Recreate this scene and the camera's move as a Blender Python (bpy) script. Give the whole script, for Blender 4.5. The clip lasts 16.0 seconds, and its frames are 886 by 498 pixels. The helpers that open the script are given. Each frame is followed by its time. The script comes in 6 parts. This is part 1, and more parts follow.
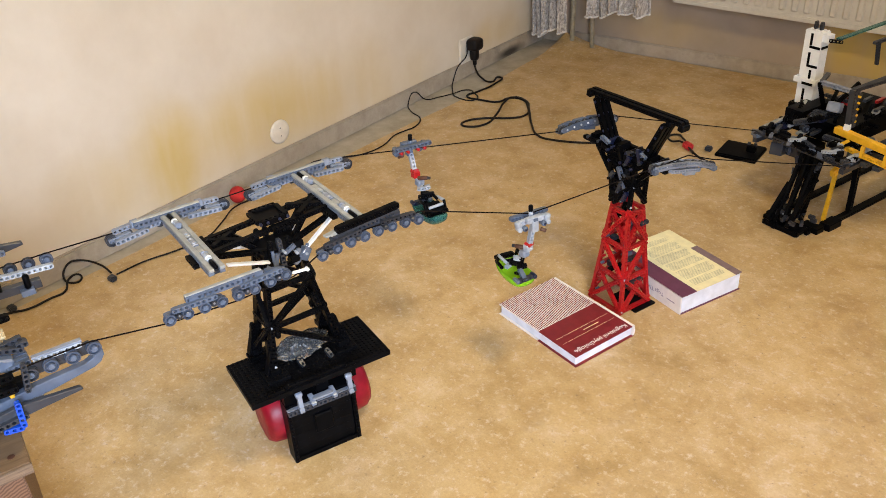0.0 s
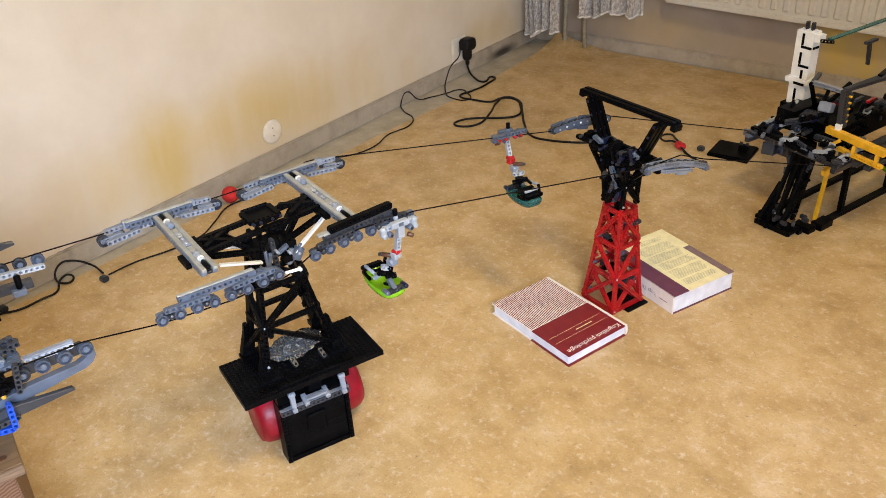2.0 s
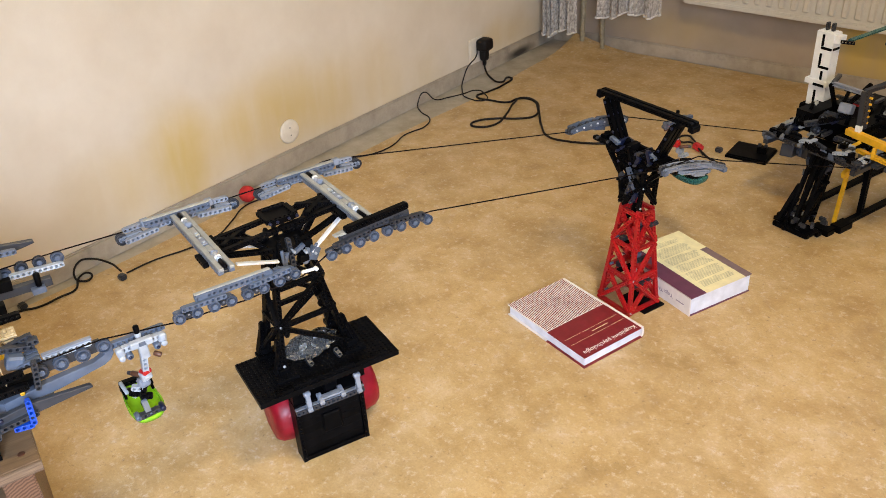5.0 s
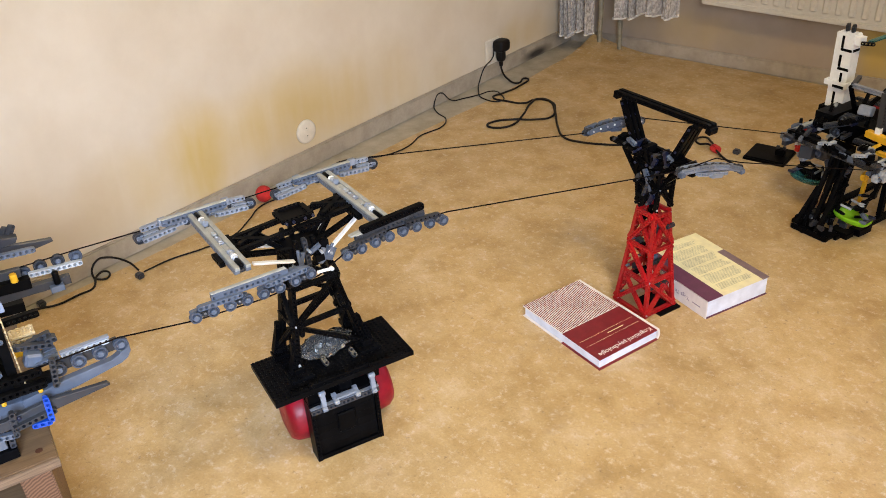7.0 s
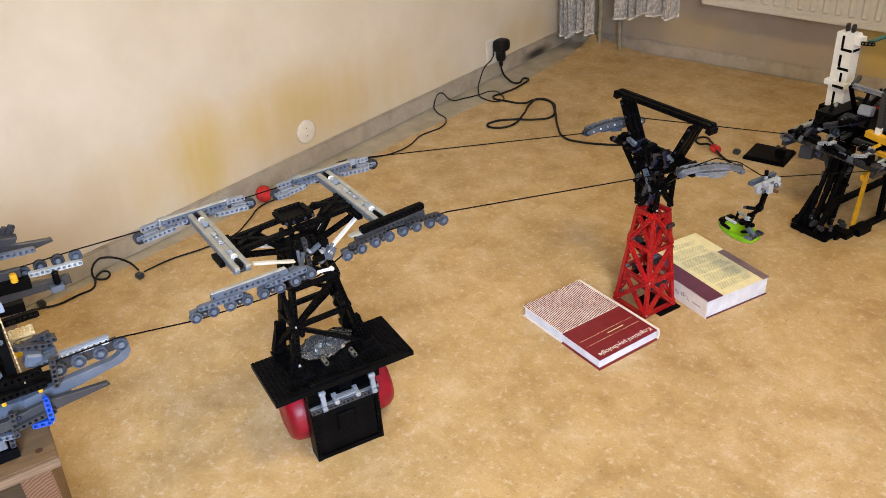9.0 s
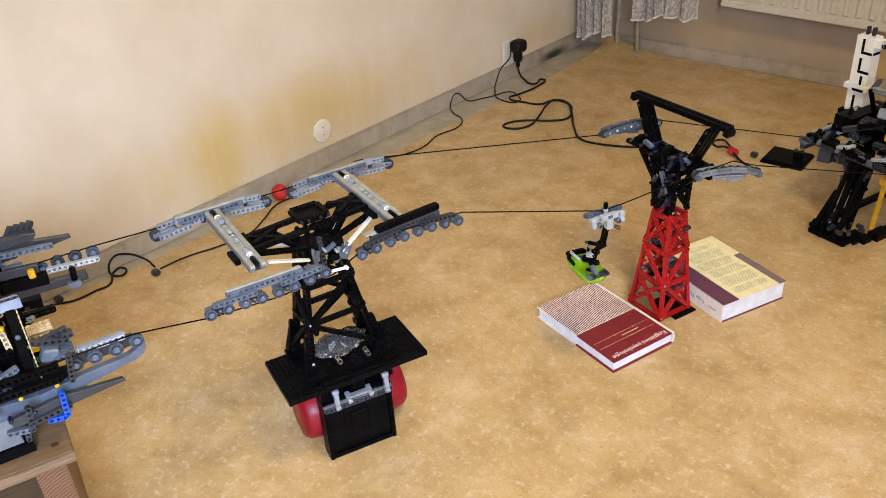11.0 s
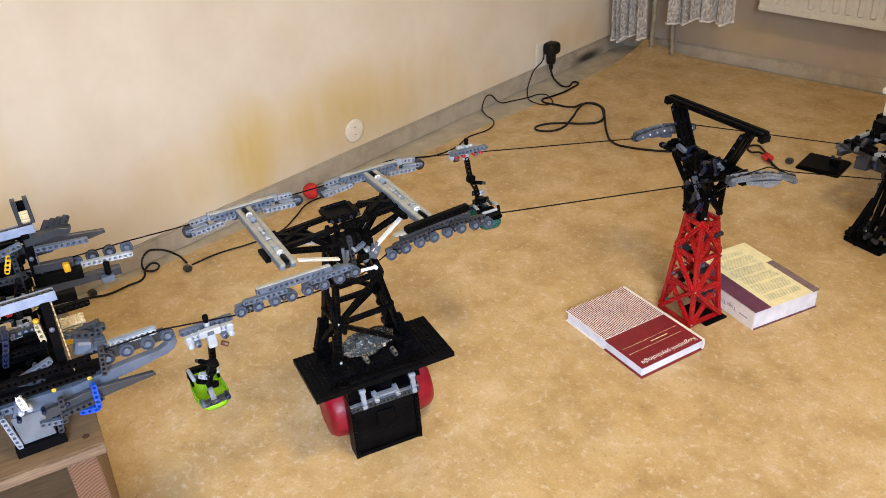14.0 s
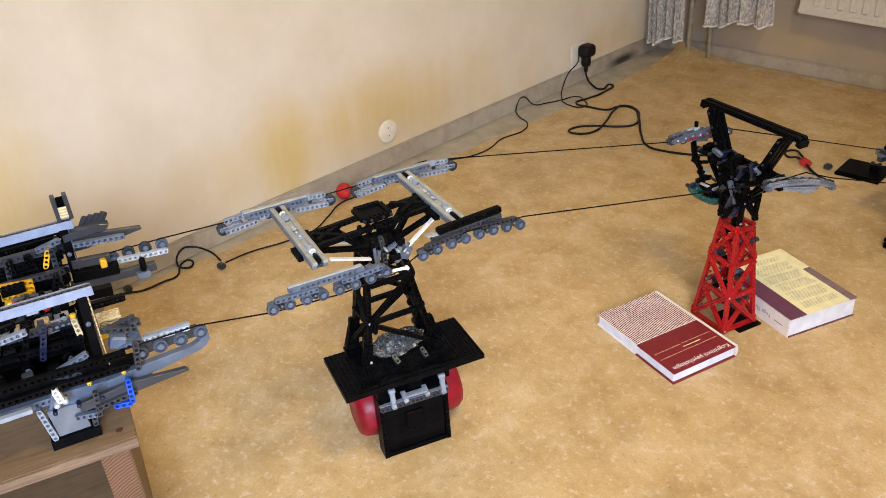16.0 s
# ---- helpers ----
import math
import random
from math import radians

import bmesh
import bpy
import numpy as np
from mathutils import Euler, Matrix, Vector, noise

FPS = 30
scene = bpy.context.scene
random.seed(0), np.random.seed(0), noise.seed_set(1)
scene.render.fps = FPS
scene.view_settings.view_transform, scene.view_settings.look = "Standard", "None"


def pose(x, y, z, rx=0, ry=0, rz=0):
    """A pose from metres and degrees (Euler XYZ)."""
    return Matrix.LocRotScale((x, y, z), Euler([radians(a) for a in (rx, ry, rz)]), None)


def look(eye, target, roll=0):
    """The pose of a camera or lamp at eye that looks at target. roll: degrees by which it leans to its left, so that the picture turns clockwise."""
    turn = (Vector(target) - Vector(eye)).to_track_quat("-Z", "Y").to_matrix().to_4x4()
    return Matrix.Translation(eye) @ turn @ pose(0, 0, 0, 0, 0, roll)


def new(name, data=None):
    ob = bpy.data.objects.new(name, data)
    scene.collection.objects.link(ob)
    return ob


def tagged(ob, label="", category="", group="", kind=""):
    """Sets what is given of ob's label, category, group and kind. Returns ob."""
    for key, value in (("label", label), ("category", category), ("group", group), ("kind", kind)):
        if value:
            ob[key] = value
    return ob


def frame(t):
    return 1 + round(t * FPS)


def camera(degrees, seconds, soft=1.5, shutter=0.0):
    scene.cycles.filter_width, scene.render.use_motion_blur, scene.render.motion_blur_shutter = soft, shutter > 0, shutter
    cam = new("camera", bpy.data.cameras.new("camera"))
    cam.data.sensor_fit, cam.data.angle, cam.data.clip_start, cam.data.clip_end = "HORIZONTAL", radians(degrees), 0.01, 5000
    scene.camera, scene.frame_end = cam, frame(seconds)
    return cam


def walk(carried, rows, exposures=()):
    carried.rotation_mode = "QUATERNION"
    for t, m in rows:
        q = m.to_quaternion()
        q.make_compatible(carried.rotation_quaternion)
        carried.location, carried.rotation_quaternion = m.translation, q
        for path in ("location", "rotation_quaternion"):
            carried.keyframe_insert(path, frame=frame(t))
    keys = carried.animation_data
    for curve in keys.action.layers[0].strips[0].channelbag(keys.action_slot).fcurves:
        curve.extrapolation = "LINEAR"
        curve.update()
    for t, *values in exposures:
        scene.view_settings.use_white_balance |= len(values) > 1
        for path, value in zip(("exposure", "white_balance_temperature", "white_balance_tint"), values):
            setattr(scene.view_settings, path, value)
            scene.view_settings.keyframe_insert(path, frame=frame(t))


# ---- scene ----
FOV = 54.87
EYE = (1.899, 0.0, 1.0924)
# seconds, then the camera's turn in degrees; it stands still and pans
TURNS = [
    (0, 58.993, 3.231, 38.496),
    (0.5, 58.962, 3.040, 38.143),
    (1, 58.955, 3.041, 38.075),
    (1.5, 58.954, 3.039, 38.077),
    (2, 58.957, 3.052, 38.056),
    (2.5, 58.961, 3.049, 38.060),
    (3, 58.962, 3.043, 38.072),
    (3.5, 58.965, 2.975, 38.196),
    (4, 58.971, 3.029, 38.339),
    (6.5, 59.153, 3.548, 40.216),
    (7, 59.155, 3.540, 40.220),
    (7.5, 59.155, 3.540, 40.220),
    (8, 59.155, 3.540, 40.220),
    (8.5, 59.155, 3.540, 40.220),
    (9, 59.155, 3.540, 40.220),
    (11.5, 59.265, 3.542, 41.556),
    (12, 59.274, 3.593, 41.543),
    (12.5, 59.279, 3.612, 41.539),
    (13, 59.271, 3.596, 41.549),
    (13.5, 59.283, 3.530, 41.703),
    (14, 59.471, 3.577, 43.638),
    (14.5, 59.605, 3.680, 44.976),
    (15, 59.659, 3.849, 45.321),
    (15.5, 59.662, 3.799, 45.388),
    (16, 59.710, 3.902, 45.905),
]
cam = camera(FOV, 16.0, soft=0.9)
walk(cam, [(t, pose(*EYE, a, b, c)) for t, a, b, c in TURNS])

# ---- light ----
world = bpy.data.worlds.new("world")
scene.world = world
world.use_nodes = True
sky = world.node_tree.nodes.new("ShaderNodeTexSky")
sky.sky_type = "NISHITA"
sky.sun_disc = False
sky.sun_elevation = radians(25)
sky.sun_rotation = radians(200)
world.node_tree.links.new(sky.outputs[0], world.node_tree.nodes["Background"].inputs[0])
world.node_tree.nodes["Background"].inputs[1].default_value = 0.1
scene.view_settings.exposure = 0.0


def area_lamp(name, eye, target, size, size_y, power, colour, shape="RECTANGLE", spread=180):
    data = bpy.data.lights.new(name, "AREA")
    data.shape, data.size, data.size_y = shape, size, size_y
    data.energy, data.color, data.spread = power, colour, radians(spread)
    ob = new(name, data)
    ob.matrix_world = look(eye, target)
    return ob


area_lamp("ceiling_lamp_light", (2.0, 0.75, 2.38), (2.0, 0.76, 0.0), 0.42, 0.42, 30.5, (1.0, 0.785, 0.41), "DISK")
area_lamp("window_light", (2.92, -0.75, 1.25), (1.2, 0.3, 0.0), 1.2, 1.1, 56.0, (0.62, 0.75, 1.0), spread=94)
area_lamp("north_window_light", (1.6, 2.93, 1.7), (1.5, 1.0, 0.6), 1.5, 1.0, 12.0, (0.72, 0.83, 1.0), spread=150)


# ---- materials ----
def material(name, colour, rough=0.5, metal=0.0, vary=0.08, scale=60.0, bump=0.0, bump_scale=400.0, transmission=0.0, spec=0.5, ior=1.5, coords="Object", rnd=0.0):
    m = bpy.data.materials.new(name)
    m.use_nodes = True
    nt = m.node_tree
    b = nt.nodes["Principled BSDF"]
    b.inputs["Roughness"].default_value = rough
    b.inputs["Metallic"].default_value = metal
    b.inputs["Transmission Weight"].default_value = transmission
    b.inputs["Specular IOR Level"].default_value = spec
    b.inputs["IOR"].default_value = ior
    tc = nt.nodes.new("ShaderNodeTexCoord")
    n1 = nt.nodes.new("ShaderNodeTexNoise")
    n1.inputs["Scale"].default_value = scale
    n1.inputs["Detail"].default_value = 5
    nt.links.new(tc.outputs[coords], n1.inputs["Vector"])
    ramp = nt.nodes.new("ShaderNodeValToRGB")
    lo = [max(0, c * (1 - vary * 2)) for c in colour]
    hi = [min(1, c * (1 + vary * 2)) for c in colour]
    ramp.color_ramp.elements[0].position, ramp.color_ramp.elements[1].position = 0.3, 0.7
    ramp.color_ramp.elements[0].color = (*lo, 1)
    ramp.color_ramp.elements[1].color = (*hi, 1)
    nt.links.new(n1.outputs["Fac"], ramp.inputs["Fac"])
    out = ramp.outputs["Color"]
    if rnd:
        info = nt.nodes.new("ShaderNodeObjectInfo")
        mp = nt.nodes.new("ShaderNodeMapRange")
        mp.inputs["To Min"].default_value, mp.inputs["To Max"].default_value = 1 - rnd, 1 + rnd
        nt.links.new(info.outputs["Random"], mp.inputs["Value"])
        hsv = nt.nodes.new("ShaderNodeHueSaturation")
        nt.links.new(mp.outputs[0], hsv.inputs["Value"])
        nt.links.new(out, hsv.inputs["Color"])
        out = hsv.outputs["Color"]
    nt.links.new(out, b.inputs["Base Color"])
    rr = nt.nodes.new("ShaderNodeMapRange")
    rr.inputs["To Min"].default_value, rr.inputs["To Max"].default_value = max(0.03, rough - 0.1), min(1, rough + 0.12)
    n2 = nt.nodes.new("ShaderNodeTexNoise")
    n2.inputs["Scale"].default_value = scale * 3.3
    nt.links.new(tc.outputs[coords], n2.inputs["Vector"])
    nt.links.new(n2.outputs["Fac"], rr.inputs["Value"])
    nt.links.new(rr.outputs[0], b.inputs["Roughness"])
    if bump:
        n3 = nt.nodes.new("ShaderNodeTexNoise")
        n3.inputs["Scale"].default_value = bump_scale
        nt.links.new(tc.outputs[coords], n3.inputs["Vector"])
        bp = nt.nodes.new("ShaderNodeBump")
        bp.inputs["Strength"].default_value = bump
        bp.inputs["Distance"].default_value = 0.002
        nt.links.new(n3.outputs["Fac"], bp.inputs["Height"])
        nt.links.new(bp.outputs[0], b.inputs["Normal"])
    return m


BLACK = material("black_plastic", (0.0026, 0.0026, 0.0031), 0.36, vary=0.2, rnd=0.35, spec=0.05)
DGREY = material("dark_grey_plastic", (0.026, 0.029, 0.037), 0.35, rnd=0.2)
LGREY = material("light_grey_plastic", (0.38, 0.41, 0.45), 0.33, rnd=0.1)
BGREY = material("blue_grey_plastic", (0.092, 0.115, 0.16), 0.33, rnd=0.1)
MGREY = material("mid_grey_plastic", (0.15, 0.163, 0.19), 0.33, rnd=0.1)
TYRE = material("dark_blue_grey_wheel_plastic", (0.06, 0.074, 0.104), 0.32, rnd=0.15)
PGREY = material("pale_blue_grey_plastic", (0.225, 0.25, 0.3), 0.33, rnd=0.1)
# pale grey plastic with the blue of the daylight mixed into its colour
DAYLIT_GREY = material("daylit_blue_grey_plastic", (0.23, 0.28, 0.4), 0.36, rnd=0.06)
OLDGREY = material("old_warm_grey_plastic", (0.31, 0.315, 0.295), 0.38, rnd=0.08)
WHITE = material("white_plastic", (0.82, 0.82, 0.8), 0.3, vary=0.03)
RED = material("red_plastic", (0.4, 0.008, 0.01), 0.32, vary=0.1, rnd=0.12)
BLUE = material("blue_plastic", (0.006, 0.065, 0.48), 0.32)
NAVY = material("dark_blue_pin_plastic", (0.005, 0.009, 0.034), 0.35)
YELLOW = material("yellow_plastic", (0.74, 0.4, 0.018), 0.35, rnd=0.1)
TAN = material("tan_plastic", (0.6, 0.48, 0.28), 0.38)
BROWN = material("brown_plastic", (0.09, 0.035, 0.018), 0.4)
LIME = material("clear_lime_plastic", (0.42, 0.84, 0.04), 0.15, vary=0.05, transmission=0.6, ior=1.3)
TEAL = material("clear_teal_plastic", (0.06, 0.24, 0.22), 0.18, vary=0.05, transmission=0.6, ior=1.3)
SMOKE = material("clear_plastic", (0.9, 0.93, 0.95), 0.08, vary=0.02, transmission=0.95, ior=1.12)
ROPE = material("black_string", (0.009, 0.006, 0.005), 0.9, vary=0.2, spec=0.1, scale=900, bump=0.6, bump_scale=1500)
RUBBER = material("black_cable_rubber", (0.007, 0.005, 0.005), 0.5, vary=0.2, spec=0.25)
DRUM = material("red_moulded_plastic", (0.26, 0.004, 0.014), 0.4, vary=0.2, scale=25, spec=0.35, bump=0.25, bump_scale=120)
RADW = material("radiator_white_enamel", (0.6, 0.57, 0.5), 0.3, vary=0.02)
SOCKET = material("white_socket_plastic", (0.76, 0.7, 0.59), 0.35, vary=0.03)
# white paper; the cool daylight's blue is put into its colour
PAGES = material("book_pages", (0.76, 0.79, 0.9), 0.85, vary=0.05, scale=40)
MAROON = material("maroon_print", (0.2, 0.016, 0.022), 0.42, vary=0.06)
COVER = material("cover_white_print", (0.82, 0.76, 0.72), 0.42, vary=0.03)
PURPLE = material("purple_print", (0.13, 0.035, 0.075), 0.42, vary=0.06)
FADED = material("faded_purple_print", (0.2, 0.13, 0.13), 0.45, vary=0.08)
CREAM = material("cream_print", (0.82, 0.74, 0.44), 0.45, vary=0.04)
PRINT = material("dark_green_grey_ink", (0.53, 0.49, 0.31), 0.6, vary=0.1)
STOOL = material("pale_stool_wood", (0.3, 0.26, 0.18), 0.5, vary=0.15)
PIPE = material("heating_pipe_paint", (0.5, 0.47, 0.4), 0.4, vary=0.08)
LETTER = material("grey_violet_ink", (0.3, 0.24, 0.3), 0.6, vary=0.06)
HEM = material("white_curtain_hem", (0.7, 0.68, 0.66), 0.9, vary=0.08)
TAPE = material("red_velcro_tie", (0.5, 0.02, 0.02), 0.8, vary=0.15)


def nodes_of(name):
    m = bpy.data.materials.new(name)
    m.use_nodes = True
    return m, m.node_tree, m.node_tree.nodes["Principled BSDF"]


def noise_node(nt, vec, scale, detail=6, rough=0.55, distortion=0.0):
    n = nt.nodes.new("ShaderNodeTexNoise")
    n.inputs["Scale"].default_value = scale
    n.inputs["Detail"].default_value = detail
    n.inputs["Roughness"].default_value = rough
    n.inputs["Distortion"].default_value = distortion
    nt.links.new(vec, n.inputs["Vector"])
    return n.outputs["Fac"]


def ramp_node(nt, fac, stops):
    r = nt.nodes.new("ShaderNodeValToRGB")
    e = r.color_ramp.elements
    while len(e) < len(stops):
        e.new(0.5)
    for el, (p, c) in zip(e, stops):
        el.position, el.color = p, (*c, 1)
    nt.links.new(fac, r.inputs["Fac"])
    return r.outputs["Color"]


def mix_node(nt, fac, a, b, mode="MIX"):
    n = nt.nodes.new("ShaderNodeMix")
    n.data_type, n.blend_type = "RGBA", mode
    for sock, val in ((n.inputs["Factor"], fac), (n.inputs["A"], a), (n.inputs["B"], b)):
        if isinstance(val, (int, float)):
            sock.default_value = val
        elif isinstance(val, tuple):
            sock.default_value = (*val, 1)
        else:
            nt.links.new(val, sock)
    return n.outputs["Result"]


def bump_node(nt, b, height, strength, distance):
    n = nt.nodes.new("ShaderNodeBump")
    n.inputs["Strength"].default_value, n.inputs["Distance"].default_value = strength, distance
    nt.links.new(height, n.inputs["Height"])
    nt.links.new(n.outputs[0], b.inputs["Normal"])


def position(nt):
    return nt.nodes.new("ShaderNodeNewGeometry").outputs["Position"]


def lino_material():
    m, nt, b = nodes_of("tan_mottled_linoleum")
    p = position(nt)
    st = nt.nodes.new("ShaderNodeMapping")
    st.inputs["Rotation"].default_value = (0, 0, 0.5)
    nt.links.new(p, st.inputs["Vector"])
    mid = noise_node(nt, st.outputs[0], 11, 8, 0.64, 0.3)
    fine = noise_node(nt, p, 190, 6, 0.8)
    c = ramp_node(nt, mid, [(0.3, (0.39, 0.25, 0.098)), (0.44, (0.47, 0.317, 0.135)), (0.56, (0.52, 0.365, 0.175)), (0.72, (0.61, 0.46, 0.275))])
    big = noise_node(nt, p, 3.6, 4, 0.6)
    c = mix_node(nt, 0.5, c, ramp_node(nt, big, [(0.33, (0.4, 0.39, 0.37)), (0.66, (0.6, 0.6, 0.6))]), "OVERLAY")
    c = mix_node(nt, 0.48, c, ramp_node(nt, fine, [(0.32, (0.36, 0.34, 0.31)), (0.65, (0.62, 0.62, 0.62))]), "OVERLAY")
    # worn pale flakes, brown smudges and small dark specks
    flakes = ramp_node(nt, noise_node(nt, p, 60, 8, 0.76), [(0.53, (0, 0, 0)), (0.69, (0.7, 0.7, 0.7))])
    c = mix_node(nt, flakes, c, (0.7, 0.61, 0.49))
    smudge = ramp_node(nt, noise_node(nt, st.outputs[0], 8.5, 5, 0.6), [(0.58, (0, 0, 0)), (0.76, (0.4, 0.4, 0.4))])
    c = mix_node(nt, smudge, c, (0.27, 0.18, 0.1))
    specks = ramp_node(nt, noise_node(nt, p, 80, 5, 0.7), [(0.6, (0, 0, 0)), (0.72, (0.75, 0.75, 0.75))])
    c = mix_node(nt, specks, c, (0.2, 0.125, 0.065))
    nt.links.new(c, b.inputs["Base Color"])
    r = mix_node(nt, flakes, ramp_node(nt, mid, [(0.36, (0.5, 0.5, 0.5)), (0.64, (0.38, 0.38, 0.38))]), (0.2, 0.2, 0.2))
    nt.links.new(r, b.inputs["Roughness"])
    bump_node(nt, b, fine, 0.12, 0.001)
    return m


def wall_material(name, low, high, ochre_patches):
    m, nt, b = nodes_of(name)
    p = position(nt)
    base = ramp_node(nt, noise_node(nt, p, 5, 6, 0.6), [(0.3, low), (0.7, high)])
    # ochre patches low on the wall, each a soft uneven oval
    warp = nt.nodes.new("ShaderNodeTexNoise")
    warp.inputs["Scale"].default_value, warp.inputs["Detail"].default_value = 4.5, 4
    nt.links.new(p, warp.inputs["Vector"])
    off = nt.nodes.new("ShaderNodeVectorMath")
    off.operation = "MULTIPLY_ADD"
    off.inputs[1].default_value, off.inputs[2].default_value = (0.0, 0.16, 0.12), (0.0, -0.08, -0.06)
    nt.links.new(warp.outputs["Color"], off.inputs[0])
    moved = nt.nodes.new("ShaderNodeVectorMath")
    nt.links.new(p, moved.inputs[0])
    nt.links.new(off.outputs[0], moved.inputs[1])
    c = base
    # the patches are streaked downwards
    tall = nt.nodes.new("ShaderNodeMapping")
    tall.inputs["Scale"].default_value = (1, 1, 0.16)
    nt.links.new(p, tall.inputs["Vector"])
    streak_amount = nt.nodes.new("ShaderNodeMapRange")
    streak_amount.inputs["From Min"].default_value, streak_amount.inputs["From Max"].default_value = 0.36, 0.6
    streak_amount.inputs["To Min"].default_value = 0.45
    nt.links.new(noise_node(nt, tall.outputs[0], 8, 4, 0.5), streak_amount.inputs["Value"])
    for x, y, z, rx, ry, rz, k in ochre_patches:
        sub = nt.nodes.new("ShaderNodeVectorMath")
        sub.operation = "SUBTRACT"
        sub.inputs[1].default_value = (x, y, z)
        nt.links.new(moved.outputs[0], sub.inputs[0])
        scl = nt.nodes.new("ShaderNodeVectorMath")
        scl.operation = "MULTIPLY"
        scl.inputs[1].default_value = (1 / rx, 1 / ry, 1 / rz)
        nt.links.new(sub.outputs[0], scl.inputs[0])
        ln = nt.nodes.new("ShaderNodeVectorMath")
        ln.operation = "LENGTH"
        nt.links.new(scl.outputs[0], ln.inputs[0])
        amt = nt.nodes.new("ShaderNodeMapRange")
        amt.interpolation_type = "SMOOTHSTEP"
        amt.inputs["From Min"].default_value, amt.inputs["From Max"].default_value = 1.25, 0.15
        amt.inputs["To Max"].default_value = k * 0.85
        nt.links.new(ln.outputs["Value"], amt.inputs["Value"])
        patch_mix = nt.nodes.new("ShaderNodeMath")
        patch_mix.operation = "MULTIPLY"
        nt.links.new(amt.outputs[0], patch_mix.inputs[0])
        nt.links.new(streak_amount.outputs[0], patch_mix.inputs[1])
        c = mix_node(nt, patch_mix.outputs[0], c, (0.57, 0.39, 0.065))
    scuff = ramp_node(nt, noise_node(nt, p, 26, 8, 0.75), [(0.66, (0, 0, 0)), (0.8, (0.4, 0.4, 0.4))])
    c = mix_node(nt, scuff, c, (0.5, 0.43, 0.33))
    nt.links.new(c, b.inputs["Base Color"])
    b.inputs["Roughness"].default_value = 0.75
    bump_node(nt, b, noise_node(nt, p, 180, 4, 0.7), 0.15, 0.002)
    return m


def strip_material():
    m, nt, b = nodes_of("dirty_grey_skirting_paint")
    p = position(nt)
    c = ramp_node(nt, noise_node(nt, p, 12, 8, 0.7), [(0.3, (0.3, 0.25, 0.19)), (0.55, (0.42, 0.36, 0.28)), (0.75, (0.5, 0.44, 0.36))])
    dirt = ramp_node(nt, noise_node(nt, p, 6, 5, 0.7), [(0.58, (0, 0, 0)), (0.72, (0.7, 0.7, 0.7))])
    c = mix_node(nt, dirt, c, (0.12, 0.1, 0.08))
    # a black oval patch near the corner
    sub = nt.nodes.new("ShaderNodeVectorMath")
    sub.operation = "SUBTRACT"
    sub.inputs[1].default_value = (0, 2.7, 0.012)
    nt.links.new(p, sub.inputs[0])
    scl = nt.nodes.new("ShaderNodeVectorMath")
    scl.operation = "MULTIPLY"
    scl.inputs[1].default_value = (0, 9, 40)
    nt.links.new(sub.outputs[0], scl.inputs[0])
    ln = nt.nodes.new("ShaderNodeVectorMath")
    ln.operation = "LENGTH"
    nt.links.new(scl.outputs[0], ln.inputs[0])
    patch = nt.nodes.new("ShaderNodeMapRange")
    patch.inputs["From Min"].default_value, patch.inputs["From Max"].default_value = 1.1, 0.3
    nt.links.new(ln.outputs["Value"], patch.inputs["Value"])
    c = mix_node(nt, patch.outputs[0], c, (0.03, 0.026, 0.022))
    nt.links.new(c, b.inputs["Base Color"])
    b.inputs["Roughness"].default_value = 0.6
    bump_node(nt, b, noise_node(nt, p, 90, 5, 0.7), 0.3, 0.002)
    return m


def bare_floor_material():
    m, nt, b = nodes_of("pale_bare_floor")
    p = position(nt)
    c = ramp_node(nt, noise_node(nt, p, 9, 8, 0.7), [(0.3, (0.3, 0.26, 0.19)), (0.6, (0.46, 0.41, 0.32)), (0.8, (0.54, 0.5, 0.42))])
    nt.links.new(c, b.inputs["Base Color"])
    b.inputs["Roughness"].default_value = 0.65
    bump_node(nt, b, noise_node(nt, p, 70, 5, 0.7), 0.25, 0.002)
    return m


def wood_material(name, dark, light, scale=(6, 60, 60), rings=False, rough=0.5):
    m, nt, b = nodes_of(name)
    tc = nt.nodes.new("ShaderNodeTexCoord")
    mp = nt.nodes.new("ShaderNodeMapping")
    mp.inputs["Scale"].default_value = scale
    nt.links.new(tc.outputs["Object"], mp.inputs["Vector"])
    f = noise_node(nt, mp.outputs[0], 1.0, 7, 0.62, 1.2)
    if rings:
        w = nt.nodes.new("ShaderNodeTexWave")
        w.wave_type, w.rings_direction = "RINGS", "Y"
        w.inputs["Scale"].default_value, w.inputs["Distortion"].default_value = 1.0, 3.0
        nt.links.new(mp.outputs[0], w.inputs["Vector"])
        f = w.outputs["Fac"]
    c = ramp_node(nt, f, [(0.25, dark), (0.7, light)])
    c = mix_node(nt, 0.4, c, ramp_node(nt, noise_node(nt, tc.outputs["Object"], 14, 5), [(0.3, (0.4, 0.4, 0.4)), (0.7, (0.58, 0.58, 0.58))]), "OVERLAY")
    nt.links.new(c, b.inputs["Base Color"])
    b.inputs["Roughness"].default_value = rough
    bump_node(nt, b, f, 0.2, 0.001)
    return m


